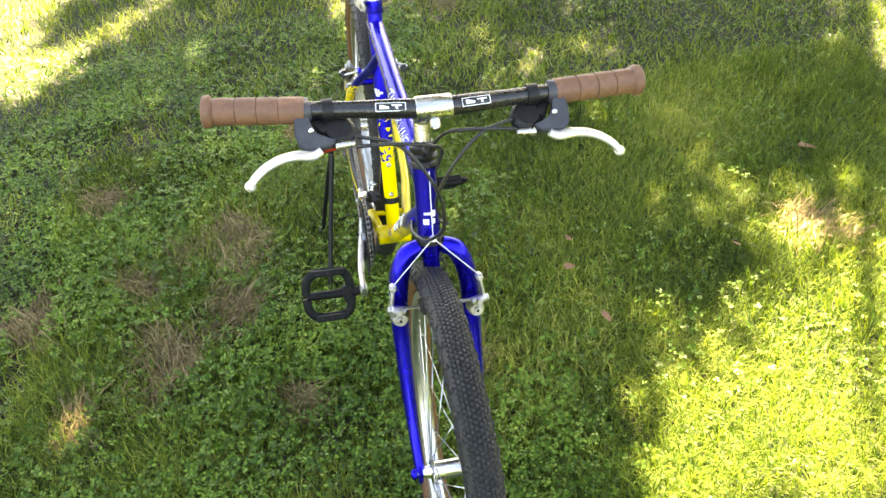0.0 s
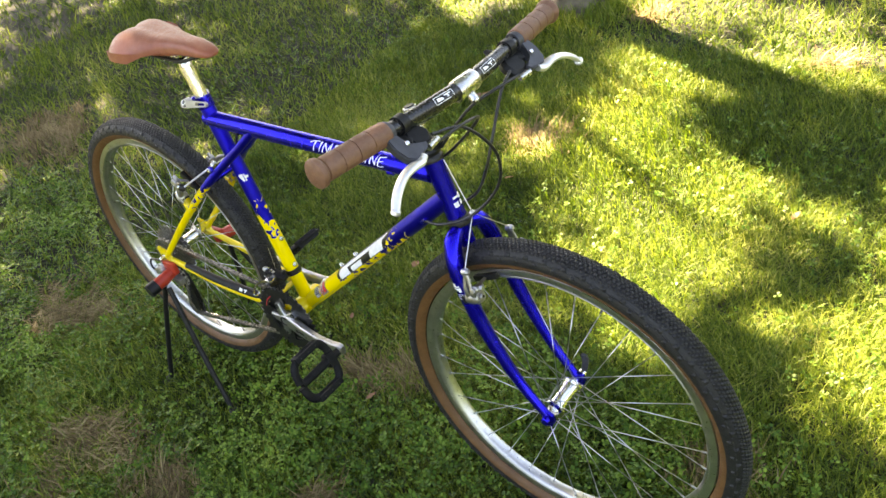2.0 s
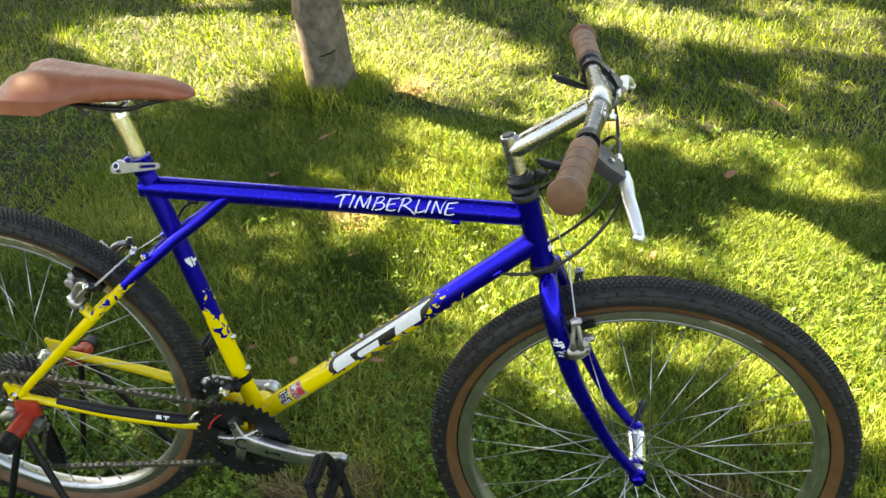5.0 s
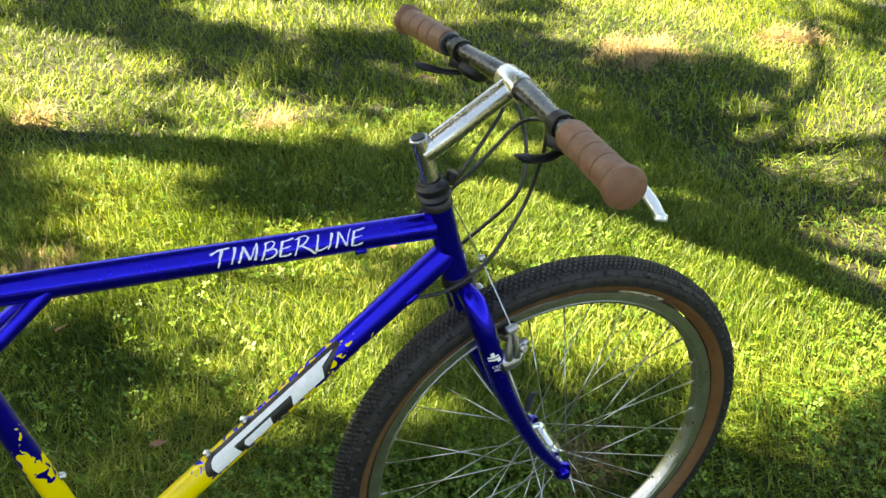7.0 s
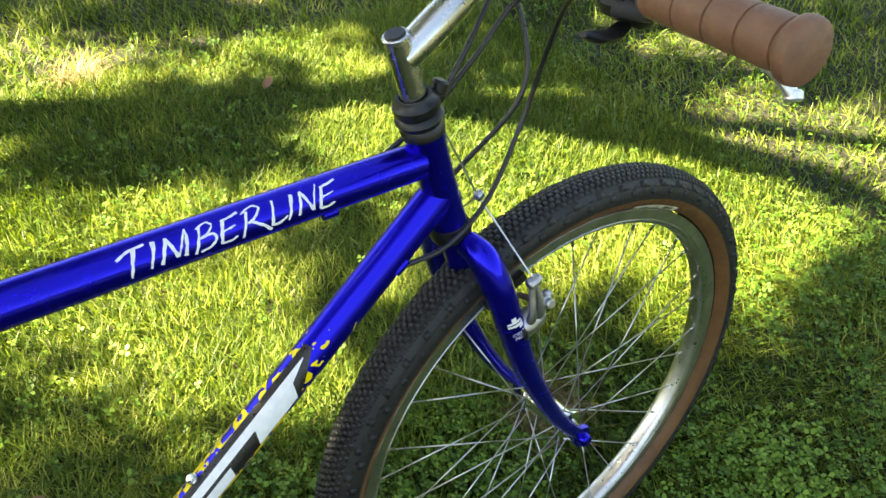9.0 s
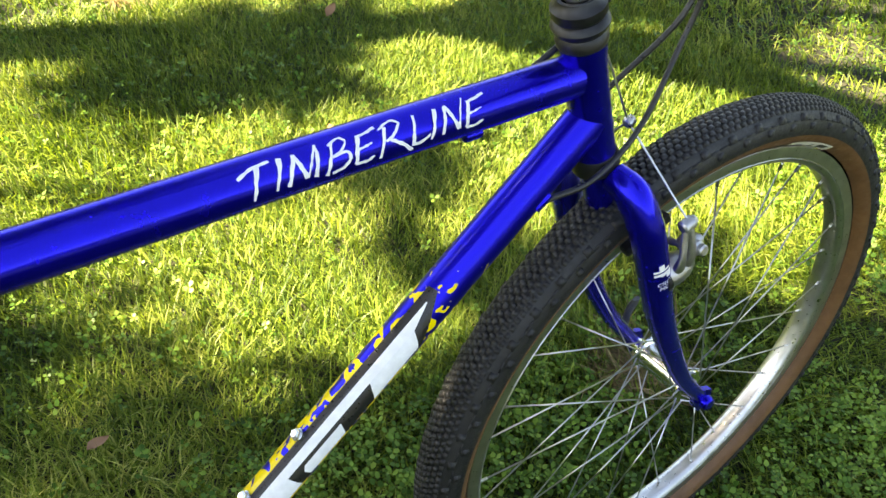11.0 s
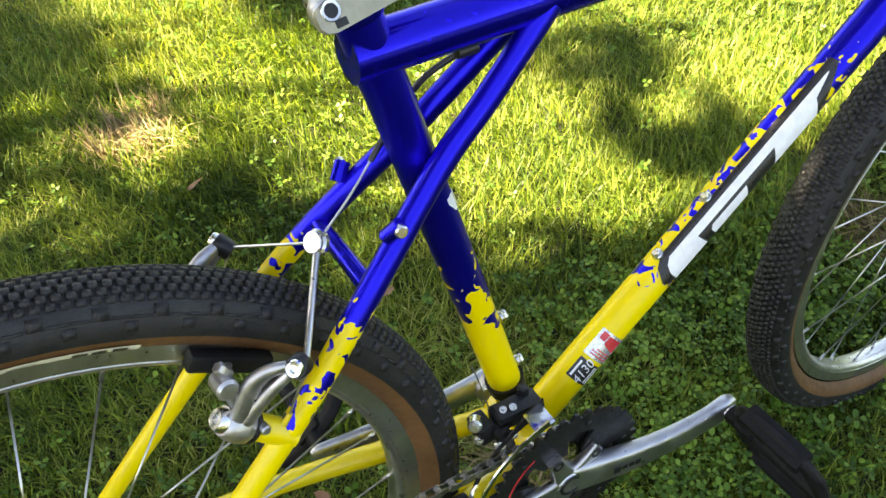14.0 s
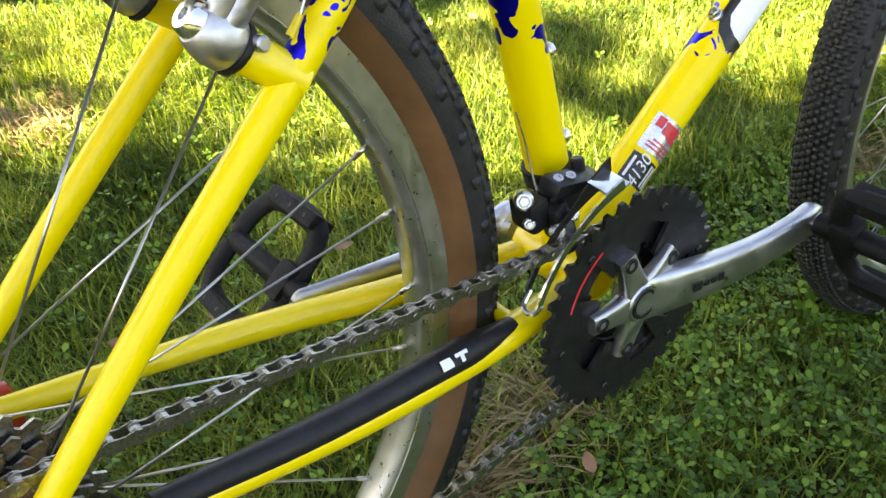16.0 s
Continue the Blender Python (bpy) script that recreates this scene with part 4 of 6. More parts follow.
# seat post and saddle
bm = bmesh.new()
sweep(bm, fine((-0.7640, 0, 0.752), (-0.7890, 0, 0.838), 8), 0.0133, 28)
sweep(bm, [(-0.7878, 0, 0.834), (-0.7900, 0, 0.845), (-0.795, 0, 0.852)], [0.0128, 0.0120, 0.0110], 20)
post = part("seat_post", bm, chrome, bike, "polished silver seat post")
bm = bmesh.new()
block(bm, (0.060, 0.034, 0.009), basis((-0.803, 0, 0.8530), (1, 0, 0.03), (0, 0, 1)), 0.003)
block(bm, (0.052, 0.040, 0.007), basis((-0.803, 0, 0.8640), (1, 0, 0.03), (0, 0, 1)), 0.003)
disc(bm, (-0.818, 0, 0.8560), (0, 0, 1), 0.005, 0.030, 12)
part("seat_clamp", bm, satin, post)
# saddle: half widths, tops and bottoms along its length
SADDLE = [(-0.934, 0.050, 0.890, 0.866), (-0.924, 0.065, 0.902, 0.867), (-0.896, 0.072, 0.911, 0.869), (-0.862, 0.067, 0.910, 0.870), (-0.828, 0.052, 0.907, 0.870), (-0.790, 0.034, 0.906, 0.869), (-0.750, 0.0250, 0.9055, 0.875), (-0.712, 0.0230, 0.9045, 0.879), (-0.690, 0.0210, 0.9000, 0.8805), (-0.673, 0.016, 0.8955, 0.882), (-0.665, 0.007, 0.890, 0.885)]
bm = bmesh.new()
rings = []
for x, w, top, low in SADDLE:
    ring = []
    for k in range(40):
        a = 2 * math.pi * k / 40
        cy, cz = math.cos(a), math.sin(a)
        y = w * math.copysign(abs(cy) ** 0.75, cy)
        if cz >= 0:
            z = low + (top - low) * (0.35 + 0.65 * cz**0.55)
        else:
            z = low + (top - low) * (0.35 + 0.35 * cz)
        if w > 0.045 and cz > 0:
            z -= 0.022 * min(1.0, (w - 0.045) / 0.02) * (abs(y) / w) ** 2
        # a shallow channel down the middle, deepest between the two rear lobes
        groove = math.exp(-((y / 0.016) ** 2)) * min(1.0, max(0.0, (-0.80 - x) / 0.10))
        if cz > 0:
            z -= 0.007 * groove
        notch = 0.010 * math.exp(-((y / 0.020) ** 2)) * min(1.0, max(0.0, (-0.89 - x) / 0.03))
        ring.append(bm.verts.new((x + notch, y - 0.004 - 0.041 * (x + 0.93), z)))
    rings.append(ring)
for a, b in zip(rings, rings[1:]):
    for k in range(40):
        bm.faces.new((a[k], a[(k + 1) % 40], b[(k + 1) % 40], b[k]))
bm.faces.new(rings[0])
bm.faces.new(rings[-1][::-1])
bmesh.ops.subdivide_edges(bm, edges=bm.edges[:], cuts=1, smooth=0.8, use_grid_fill=True)
saddle = part("saddle", bm, leather, bike, "smooth brown leather-look saddle")
bm = bmesh.new()
for s in (-1, 1):
    pipe([(-0.690, s * 0.006, 0.880), (-0.730, s * 0.016, 0.8700), (-0.770, s * 0.0215, 0.8590), (-0.835, s * 0.0215, 0.8590), (-0.880, s * 0.028, 0.8680), (-0.905, s * 0.034, 0.8800)], 0.0035, 5, 10, bm=bm)
part("saddle_rail", bm, dark_steel, saddle, "black steel saddle rails")
# quick release of the seat collar
QR = Vector((-0.7905, -0.0285, 0.7695))
bm = bmesh.new()
disc(bm, (-0.7895, 0.0, 0.7690), (0, 1, 0), 0.0036, 0.050, 12)
lathe(bm, [(0.0, -0.006), (0.0060, -0.006), (0.0066, -0.004), (0.0066, 0.005), (0.0058, 0.006), (0.0, 0.006)], (-0.7895, 0.022, 0.7690), (0, 1, 0), 18)
lathe(bm, [(0.0, -0.004), (0.0088, -0.004), (0.0094, -0.002), (0.0094, 0.004), (0.0084, 0.005), (0.0, 0.005)], (-0.7895, -0.0195, 0.7690), (0, -1, 0), 24)
qr = part("seat_quick_release", bm, cast, bike, "silver quick-release lever clamping the seat post")
bm = bmesh.new()
lm = basis(QR, (0.97, 0.08, 0.13), (0.05, -1, 0.55)) @ Matrix.Diagonal((1.0, 0.82, 1.0, 1.0))
SLOT, WIDE_AT = 0.0028, lambda u: 0.0088 - 0.0030 * max(0.0, (u - 0.012) / 0.048)  # noqa: E731
plate(bm, [(-0.0085, -0.004), (-0.0060, -0.0078), (-0.001, -0.0095), (0.006, -0.0092), (0.034, -WIDE_AT(0.034)), (0.034, WIDE_AT(0.034)), (0.006, 0.0092), (-0.001, 0.0095), (-0.0060, 0.0078), (-0.0085, 0.004)], lm, 0.0060)
for e in (-1, 1):
    plate(bm, [(0.034, e * WIDE_AT(0.034)), (0.058, e * WIDE_AT(0.058)), (0.058, e * SLOT), (0.034, e * SLOT)][::e], lm, 0.0056)
plate(bm, [(0.058, -0.0059), (0.0625, -0.0048), (0.0645, -0.002), (0.0645, 0.002), (0.0625, 0.0048), (0.058, 0.0059), (0.058, SLOT), (0.0595, 0.0), (0.058, -SLOT)], lm, 0.0052)
part("lever", bm, dull, qr, "slotted dull silver lever")
bm = bmesh.new()
turned = lm @ Matrix.Translation((0.000, 0.0040, 0.0030))
lathe(bm, [(0.0036, -0.0012), (0.0052, -0.0012), (0.0056, 0.0006), (0.0052, 0.0010), (0.0038, 0.0008)], turned.translation, lm.col[2].xyz, 22, closed=True)
part("cam_rim", bm, satin, qr)
bm = bmesh.new()
disc(bm, turned.translation, lm.col[2].xyz, 0.0038, 0.0014, 18)
part("cam_bolt", bm, dark_steel, qr)
bm = bmesh.new()
block(bm, (0.0070, 0.0052, 0.0012), lm @ Matrix.Translation((0.003, -0.0050, 0.0028)), 0.0004)
part("cam_slot", bm, dark_steel, qr)


def ring_outline(teeth, pitch, tip):
    pts = []
    for k in range(teeth):
        for off, r in ((-0.46, pitch - 0.0022), (-0.22, pitch + tip), (0.06, pitch + tip), (0.30, pitch - 0.0022)):
            a = 2 * math.pi * (k + off) / teeth
            pts.append((r * math.cos(a), r * math.sin(a)))
    return pts


def toothed(bm, teeth, pitch, inner, y, thick, centre, windows=0):
    """A toothed ring on an axis along y, with a round hole and, if wanted, windows between its arms."""
    outer = ring_outline(teeth, pitch, 0.0040)
    n = len(outer)
    layers = [outer]
    mid = pitch - 0.021 if windows else None
    if windows:
        layers.append([(mid * math.cos(math.atan2(q, p)), mid * math.sin(math.atan2(q, p))) for p, q in outer])
    layers.append([(inner * math.cos(math.atan2(q, p)), inner * math.sin(math.atan2(q, p))) for p, q in outer])
    grids = []
    for side in (-1, 1):
        grids.append([[bm.verts.new((centre[0] + p, y + side * thick / 2, centre[2] + q)) for p, q in layer] for layer in layers])

    def hole(level, k):
        if not windows or level == 0:
            return False
        a = (2 * math.pi * k / n - radians(40)) % (2 * math.pi / windows)
        return 0.30 < a / (2 * math.pi / windows) < 0.70

    for level in range(len(layers) - 1):
        for k in range(n):
            j = (k + 1) % n
            if hole(level, k):
                bm.faces.new((grids[0][level][k], grids[0][level][j], grids[1][level][j], grids[1][level][k]))
                continue
            bm.faces.new((grids[0][level][k], grids[0][level][j], grids[0][level + 1][j], grids[0][level + 1][k]))
            bm.faces.new((grids[1][level][k], grids[1][level + 1][k], grids[1][level + 1][j], grids[1][level][j]))
            if hole(level, (k - 1) % n):
                bm.faces.new((grids[0][level][k], grids[0][level + 1][k], grids[1][level + 1][k], grids[1][level][k]))
            if hole(level, j):
                bm.faces.new((grids[0][level][j], grids[0][level + 1][j], grids[1][level + 1][j], grids[1][level][j]))
    for k in range(n):
        j = (k + 1) % n
        bm.faces.new((grids[0][0][k], grids[1][0][k], grids[1][0][j], grids[0][0][j]))
        if not hole(len(layers) - 2, k):
            bm.faces.new((grids[0][-1][k], grids[0][-1][j], grids[1][-1][j], grids[1][-1][k]))
    return bm


def bar_sweep(bm, points, wide, thick, up=(0, 0, 1)):
    """A forged bar with a rounded oblong section: half widths along up, half thicknesses across."""
    pts = [Vector(p) for p in points]
    rings = []
    for i, (p, w, h) in enumerate(zip(pts, wide, thick)):
        t = (pts[min(i + 1, len(pts) - 1)] - pts[max(i - 1, 0)]).normalized()
        u = (Vector(up) - t * Vector(up).dot(t)).normalized()
        v = t.cross(u)
        ring = []
        for k in range(20):
            a = 2 * math.pi * (k + 0.5) / 20
            ca, sa = math.cos(a), math.sin(a)
            ring.append(bm.verts.new(p + u * (w * math.copysign(abs(ca) ** 0.45, ca)) + v * (h * math.copysign(abs(sa) ** 0.45, sa))))
        rings.append(ring)
    for a, b in zip(rings, rings[1:]):
        for k in range(20):
            bm.faces.new((a[k], a[(k + 1) % 20], b[(k + 1) % 20], b[k]))
    bm.faces.new(rings[0][::-1])
    bm.faces.new(rings[-1])
    return bm


RING = (BB[0], 0, BB[2] - 0.002)
bm = bmesh.new()
ARM = smooth_line([(-0.6485, -0.0670, 0.3055), (-0.6355, -0.0675, 0.3055), (-0.610, -0.0715, 0.3045), (-0.570, -0.0785, 0.3040), (-0.527, -0.0840, 0.3055), (-0.488, -0.0865, 0.3095), (-0.4640, -0.0862, 0.3120), (-0.4545, -0.0862, 0.3128)], 4)
bar_sweep(bm, ARM, blend([0.0120, 0.0175, 0.0168, 0.0150, 0.0132, 0.0124, 0.0130, 0.0090], len(ARM)), blend([0.0060, 0.0076, 0.0086, 0.0080, 0.0070, 0.0066, 0.0072, 0.0050], len(ARM)))
disc(bm, (-0.6355, -0.0670, 0.3055), (0, 1, 0), 0.0185, 0.0175, 28, 0.3)
crank_r = part("crank_arm", bm, forged, bike, "satin silver crank arm with a five-armed spider")
for k in range(5):
    a = radians(40 + 72 * k)
    out = Vector((math.cos(a), 0, math.sin(a)))
    side = Vector((-math.sin(a), 0, math.cos(a)))
    hub = Vector(BB)
    bm = bmesh.new()
    bar_sweep(bm, [hub + out * 0.008 + Vector((0, -0.0690, 0)), hub + out * 0.022 + Vector((0, -0.0690, 0)), hub + out * 0.031 + Vector((0, -0.0690, 0)), hub + out * 0.0425 + Vector((0, -0.0685, 0))], [0.0125, 0.0088, 0.0078, 0.0072], [0.0060, 0.0052, 0.0044, 0.0036], side)
    arm = part("spider_arm", bm, forged, crank_r)
for k in range(5):
    a = radians(40 + 72 * k)
    bm = bmesh.new()
    c = Vector((BB[0] + 0.0365 * math.cos(a), -0.0725, BB[2] + 0.0365 * math.sin(a)))
    lathe(bm, [(0.0, -0.0005), (0.0026, -0.0005), (0.0030, 0.0012), (0.0052, 0.0012), (0.0056, 0.0004), (0.0056, -0.003), (0.0, -0.003)], c, (0, -1, 0), 16)
    part("chainring_bolt", bm, dark_steel, crank_r)
bm = bmesh.new()
lathe(bm, [(0.0, 0.0735), (0.0045, 0.0735), (0.0050, 0.0756), (0.0082, 0.0756), (0.0088, 0.0766), (0.0112, 0.0766), (0.0118, 0.0756), (0.0118, 0.070)], (BB[0], 0, BB[2]), (0, -1, 0), 24)
part("crank_bolt", bm, dark_steel, crank_r, "black crank bolt")
bm = bmesh.new()
for i, (x0, w, h) in enumerate(((-0.590, 0.007, 0.007), (-0.5815, 0.004, 0.004), (-0.5755, 0.005, 0.0045), (-0.5690, 0.005, 0.006))):
    block(bm, (w, 0.0006, h), basis((x0, -0.0846 - 0.0010 * i, 0.3040 + 0.0004 * i), (1, -0.12, 0.02), (0, 0, 1)))
part("maker_mark", bm, ink, crank_r, "small black maker's mark")
bm = bmesh.new()
toothed(bm, 38, 0.0785, 0.0340, -0.0640, 0.0030, RING, 5)
big = part("chainring", bm, dark_steel, bike, "large black steel chainring", smooth=False)
bm = bmesh.new()
for k in range(10):
    a, b = radians(124 + 4.2 * k), radians(124 + 4.2 * (k + 1))
    q = [(BB[0] + r * math.cos(t), -0.0658, RING[2] + r * math.sin(t)) for t, r in ((a, 0.0605), (b, 0.0605), (b, 0.0625), (a, 0.0625))]
    bm.faces.new([bm.verts.new(v) for v in q])
bmesh.ops.remove_doubles(bm, verts=bm.verts, dist=0.0001)
part("red_line", bm, red_print, big, "thin red painted arc")
for k in range(6):
    bm = bmesh.new()
    a = radians(12 + 60 * k)
    disc(bm, (BB[0] + 0.0675 * math.cos(a), -0.0660, RING[2] + 0.0675 * math.sin(a)), (0, 1, 0), 0.0030, 0.003, 12)
    part("rivet", bm, dark_steel, big)
bm = bmesh.new()
toothed(bm, 28, 0.0600, 0.0350, -0.0565, 0.0028, RING, 5)
part("chainring", bm, dark_steel, bike, "middle black steel chainring", smooth=False)
bm = bmesh.new()
toothed(bm, 20, 0.0415, 0.0280, -0.0485, 0.0028, RING)
part("chainring", bm, dark_steel, bike, "small black steel chainring", smooth=False)
bm = bmesh.new()
sweep(bm, smooth_line([(-0.619, 0.064, 0.3045), (-0.633, 0.0655, 0.3045), (-0.670, 0.0660, 0.3030), (-0.730, 0.0690, 0.3005), (-0.785, 0.0745, 0.2995), (-0.809, 0.0770, 0.299), (-0.8165, 0.0770, 0.299)], 4), blend([0.012, 0.0175, 0.0150, 0.0135, 0.0128, 0.0128, 0.0080], 25), 18, flat=(0.50, 1.0))
disc(bm, (-0.633, 0.062, 0.3045), (0, 1, 0), 0.0165, 0.024, 24)
part("crank_arm", bm, forged, bike, "satin silver crank arm")


def pedal(x, y, z, s, tilt):
    """Platform pedal: a frame with pins round a spindle beam."""
    at = Matrix.Translation((x, y, z)) @ Matrix.Rotation(radians(tilt), 4, "Y")
    bm = bmesh.new()
    sweep(bm, [(0, 0, 0), (0, s * 0.022, 0), (0, s * 0.104, 0)], [0.0085, 0.0095, 0.0080], 14)
    block(bm, (0.030, 0.020, 0.020), Matrix.Translation((0, s * 0.024, 0)), 0.004)
    body = part("pedal", bm, pedal_black, bike, "black platform pedal with small pins", at=at)
    for e in (-1, 1):
        bm = bmesh.new()
        sweep(bm, smooth_line([(e * 0.006, s * 0.018, 0), (e * 0.030, s * 0.021, 0), (e * 0.044, s * 0.032, 0), (e * 0.047, s * 0.060, 0), (e * 0.043, s * 0.090, 0), (e * 0.028, s * 0.103, 0), (e * 0.004, s * 0.106, 0)], 4), 0.0078, 10, flat=(1.15, 0.8) if e > 0 else (1.15, 0.8))
        part("side_rail", bm, pedal_black, body)
        bm = bmesh.new()
        block(bm, (0.013, 0.064, 0.021), Matrix.Translation((e * 0.0465, s * 0.060, 0)), 0.003)
        part("grip_block", bm, pedal_black, body)
    for e in (-1, 1):
        for q in (0.040, 0.060, 0.080):
            bm = bmesh.new()
            disc(bm, (e * 0.0465, s * q, 0.0), (0, 0, 1), 0.0019, 0.0215, 8)
            part("pin", bm, dark_steel, body)
    bm = bmesh.new()
    for q in range(5):
        block(bm, (0.0008, 0.006, 0.005), Matrix.Translation((0.0528, s * (0.042 + q * 0.0085), 0)))
        block(bm, (0.0008, 0.006, 0.005), Matrix.Translation((-0.0528, s * (0.042 + q * 0.0085), 0)))
    part("maker_mark", bm, white, body, "faint white maker's mark")
    bm = bmesh.new()
    disc(bm, (0, s * 0.004, 0), (0, 1, 0), 0.0072, 0.016, 6)
    part("spindle", bm, chrome, body)
    return body


pedal(-0.4635, -0.0945, 0.3120, -1, 65)
pedal(-0.8040, 0.0830, 0.2990, 1, -42)

# chain: round the middle ring, along the top, round the sprocket and back through the derailleur
CH = [(RING[0] + 0.0600 * math.cos(a), RING[2] + 0.0600 * math.sin(a)) for a in np.linspace(radians(-98), radians(93), 16)]
CH += [(-WB + 0.040 * math.cos(a), AX + 0.040 * math.sin(a)) for a in np.linspace(radians(92), radians(285), 12)]
CH += [(-1.026 + 0.020 * math.cos(a), 0.262 + 0.020 * math.sin(a)) for a in np.linspace(radians(40), radians(-40), 5)]
CH += [(-1.012 + 0.020 * math.cos(a), 0.176 + 0.020 * math.sin(a)) for a in np.linspace(radians(150), radians(265), 6)]
CH += [CH[0]]
line = np.array(CH, float)
run = np.concatenate([[0], np.cumsum(np.hypot(*np.diff(line, axis=0).T))])
links = int(run[-1] / 0.0127)
stops = np.linspace(0, run[-1], links + 1)
joint = np.stack([np.interp(stops, run, line[:, 0]), np.interp(stops, run, line[:, 1])], -1)


def chain_y(x):
    return -0.0565 + 0.0045 * (BB[0] - x) / 0.41


bm = bmesh.new()
for x, z in joint[:-1]:
    disc(bm, (x, chain_y(x), z), (0, 1, 0), 0.0037, 0.0052, 8, 0.1)
    disc(bm, (x, chain_y(x), z), (0, 1, 0), 0.0017, 0.0086, 6, 0.1)
chain = part("chain", bm, steel, bike, "oily steel roller chain")


def link_mesh(gap):
    bm = bmesh.new()
    out = []
    for cx, lo in ((0.0127, -90), (0.0, 90)):
        for k in range(6):
            a = radians(lo + 36 * k)
            out.append((cx + 0.0041 * math.cos(a), 0.0041 * math.sin(a)))
    out.insert(6, (0.00635, 0.0029))
    out.append((0.00635, -0.0029))
    for s in (-1, 1):
        plate(bm, out, basis((0, s * gap, 0), (1, 0, 0), (0, -1, 0)), 0.0010)
    me = bpy.data.meshes.new("chain_link")
    bm.to_mesh(me)
    bm.free()
    me.materials.append(steel)
    return me


plates = (link_mesh(0.0023), link_mesh(0.0035))
for k in range(links):
    p, q = joint[k], joint[k + 1]
    ob = new("chain_link", plates[k % 2])
    ob.parent = chain
    d = q - p
    ob.matrix_local = Matrix.Translation((p[0], chain_y(p[0]), p[1])) @ Matrix.Rotation(-math.atan2(d[1], d[0]), 4, "Y")

# sprockets and rear derailleur
for k, teeth in enumerate((12, 14, 16, 18, 20, 23, 26, 30)):
    bm = bmesh.new()
    toothed(bm, teeth, 0.00202 * teeth, 0.010, -0.0585 + 0.0045 * k, 0.0019, (-WB, 0, AX))
    part("sprocket", bm, steel, bike, "dull steel sprocket" if k == 0 else "", smooth=False)
bm = bmesh.new()
block(bm, (0.030, 0.016, 0.040), basis((-1.046, -0.071, 0.302), (1, 0, 0.4), (0, -1, 0.1)), 0.005)
block(bm, (0.050, 0.014, 0.020), basis((-1.030, -0.066, 0.276), (1, 0.1, -0.35), (0, -1, 0)), 0.005)
disc(bm, (-1.046, -0.070, 0.308), (0, 1, 0), 0.010, 0.020, 18)
disc(bm, (-1.020, -0.060, 0.262), (0, 1, 0), 0.012, 0.020, 18)
derailleur = part("rear_derailleur", bm, cast, bike, "grey and silver rear derailleur with a long black cage")
for y in (-0.0395, -0.0505):
    bm = bmesh.new()
    plate(bm, [(-1.036, 0.272), (-1.016, 0.272), (-1.006, 0.240), (-0.998, 0.186), (-1.002, 0.166), (-1.018, 0.164), (-1.026, 0.184), (-1.032, 0.240)], basis((0, y, 0), (1, 0, 0), (0, -1, 0)), 0.002)
    part("cage_plate", bm, dark_steel, derailleur, smooth=False)
for cx, cz in ((-1.026, 0.262), (-1.012, 0.176)):
    bm = bmesh.new()
    toothed(bm, 11, 0.0205, 0.004, -0.045, 0.003, (cx, 0, cz))
    part("jockey_wheel", bm, black, derailleur, smooth=False)
tube("cable_housing", smooth_line([(-0.985, -0.066, 0.318), (-1.040, -0.072, 0.322), (-1.083, -0.076, 0.318), (-1.092, -0.078, 0.292), (-1.066, -0.074, 0.280)], 6), 0.0024, cable_black, 8)

# front derailleur
bm = bmesh.new()
ST_WAY = (Vector(ST_B) - Vector(ST_A)).normalized()
lathe(bm, [(0.0146, -0.006), (0.0172, -0.006), (0.0172, 0.006), (0.0146, 0.006)], (-0.6560, 0, 0.3835), ST_WAY, 24, closed=True)
block(bm, (0.046, 0.017, 0.011), basis((-0.6680, -0.0330, 0.3905), (1, 0.10, -0.20), (0, -0.2, 1)), 0.003)
block(bm, (0.026, 0.020, 0.016), basis((-0.6760, -0.0300, 0.3820), (1, -0.15, 0.10), (0, 0, 1)), 0.004)
block(bm, (0.016, 0.022, 0.022), basis((-0.6990, -0.0290, 0.3790), (1, 0, 0.2), (0, 0, 1)), 0.004)
block(bm, (0.010, 0.016, 0.026), basis((-0.6870, -0.0390, 0.3720), (1, 0, 0.3), (0, 0, 1)), 0.003)
disc(bm, (-0.6560, -0.0260, 0.3960), (0, 0.2, 1), 0.0050, 0.010, 14)
front_mech = part("front_derailleur", bm, black, bike, "black and chrome front derailleur clamped to the seat tube")
for x, y in ((-0.6830, -0.0360), (-0.6745, -0.0380)):
    bm = bmesh.new()
    lathe(bm, [(0.0, 0.0005), (0.0012, 0.0005), (0.0014, 0.0018), (0.0032, 0.0018), (0.0034, 0.0), (0.0034, -0.004), (0.0, -0.004)], (x, y, 0.3985), (-0.15, -0.35, 1), 14)
    part("limit_screw", bm, satin, front_mech)
for p, r, w in (((-0.6925, -0.0470, 0.3700), 0.0052, 0.006), ((-0.7060, -0.0300, 0.3900), 0.0062, 0.012), ((-0.7060, -0.0360, 0.3760), 0.0040, 0.006), ((-0.6800, -0.0480, 0.3780), 0.0036, 0.006)):
    bm = bmesh.new()
    disc(bm, p, (-0.6, -0.8, 0.3), r, w, 18)
    disc(bm, Vector(p) + Vector((-0.6, -0.8, 0.3)) * (w / 2), (-0.6, -0.8, 0.3), r * 0.6, 0.003, 6)
    part("pivot_bolt", bm, satin, front_mech)
bm = bmesh.new()
bar_sweep(bm, [(-0.6870, -0.0400, 0.3830), (-0.6850, -0.0460, 0.3740), (-0.6840, -0.0500, 0.3660)], [0.0060, 0.0052, 0.0046], [0.0035, 0.0032, 0.0028], (1, 0, 0.3))
part("link_arm", bm, dark_steel, front_mech)
bm = bmesh.new()
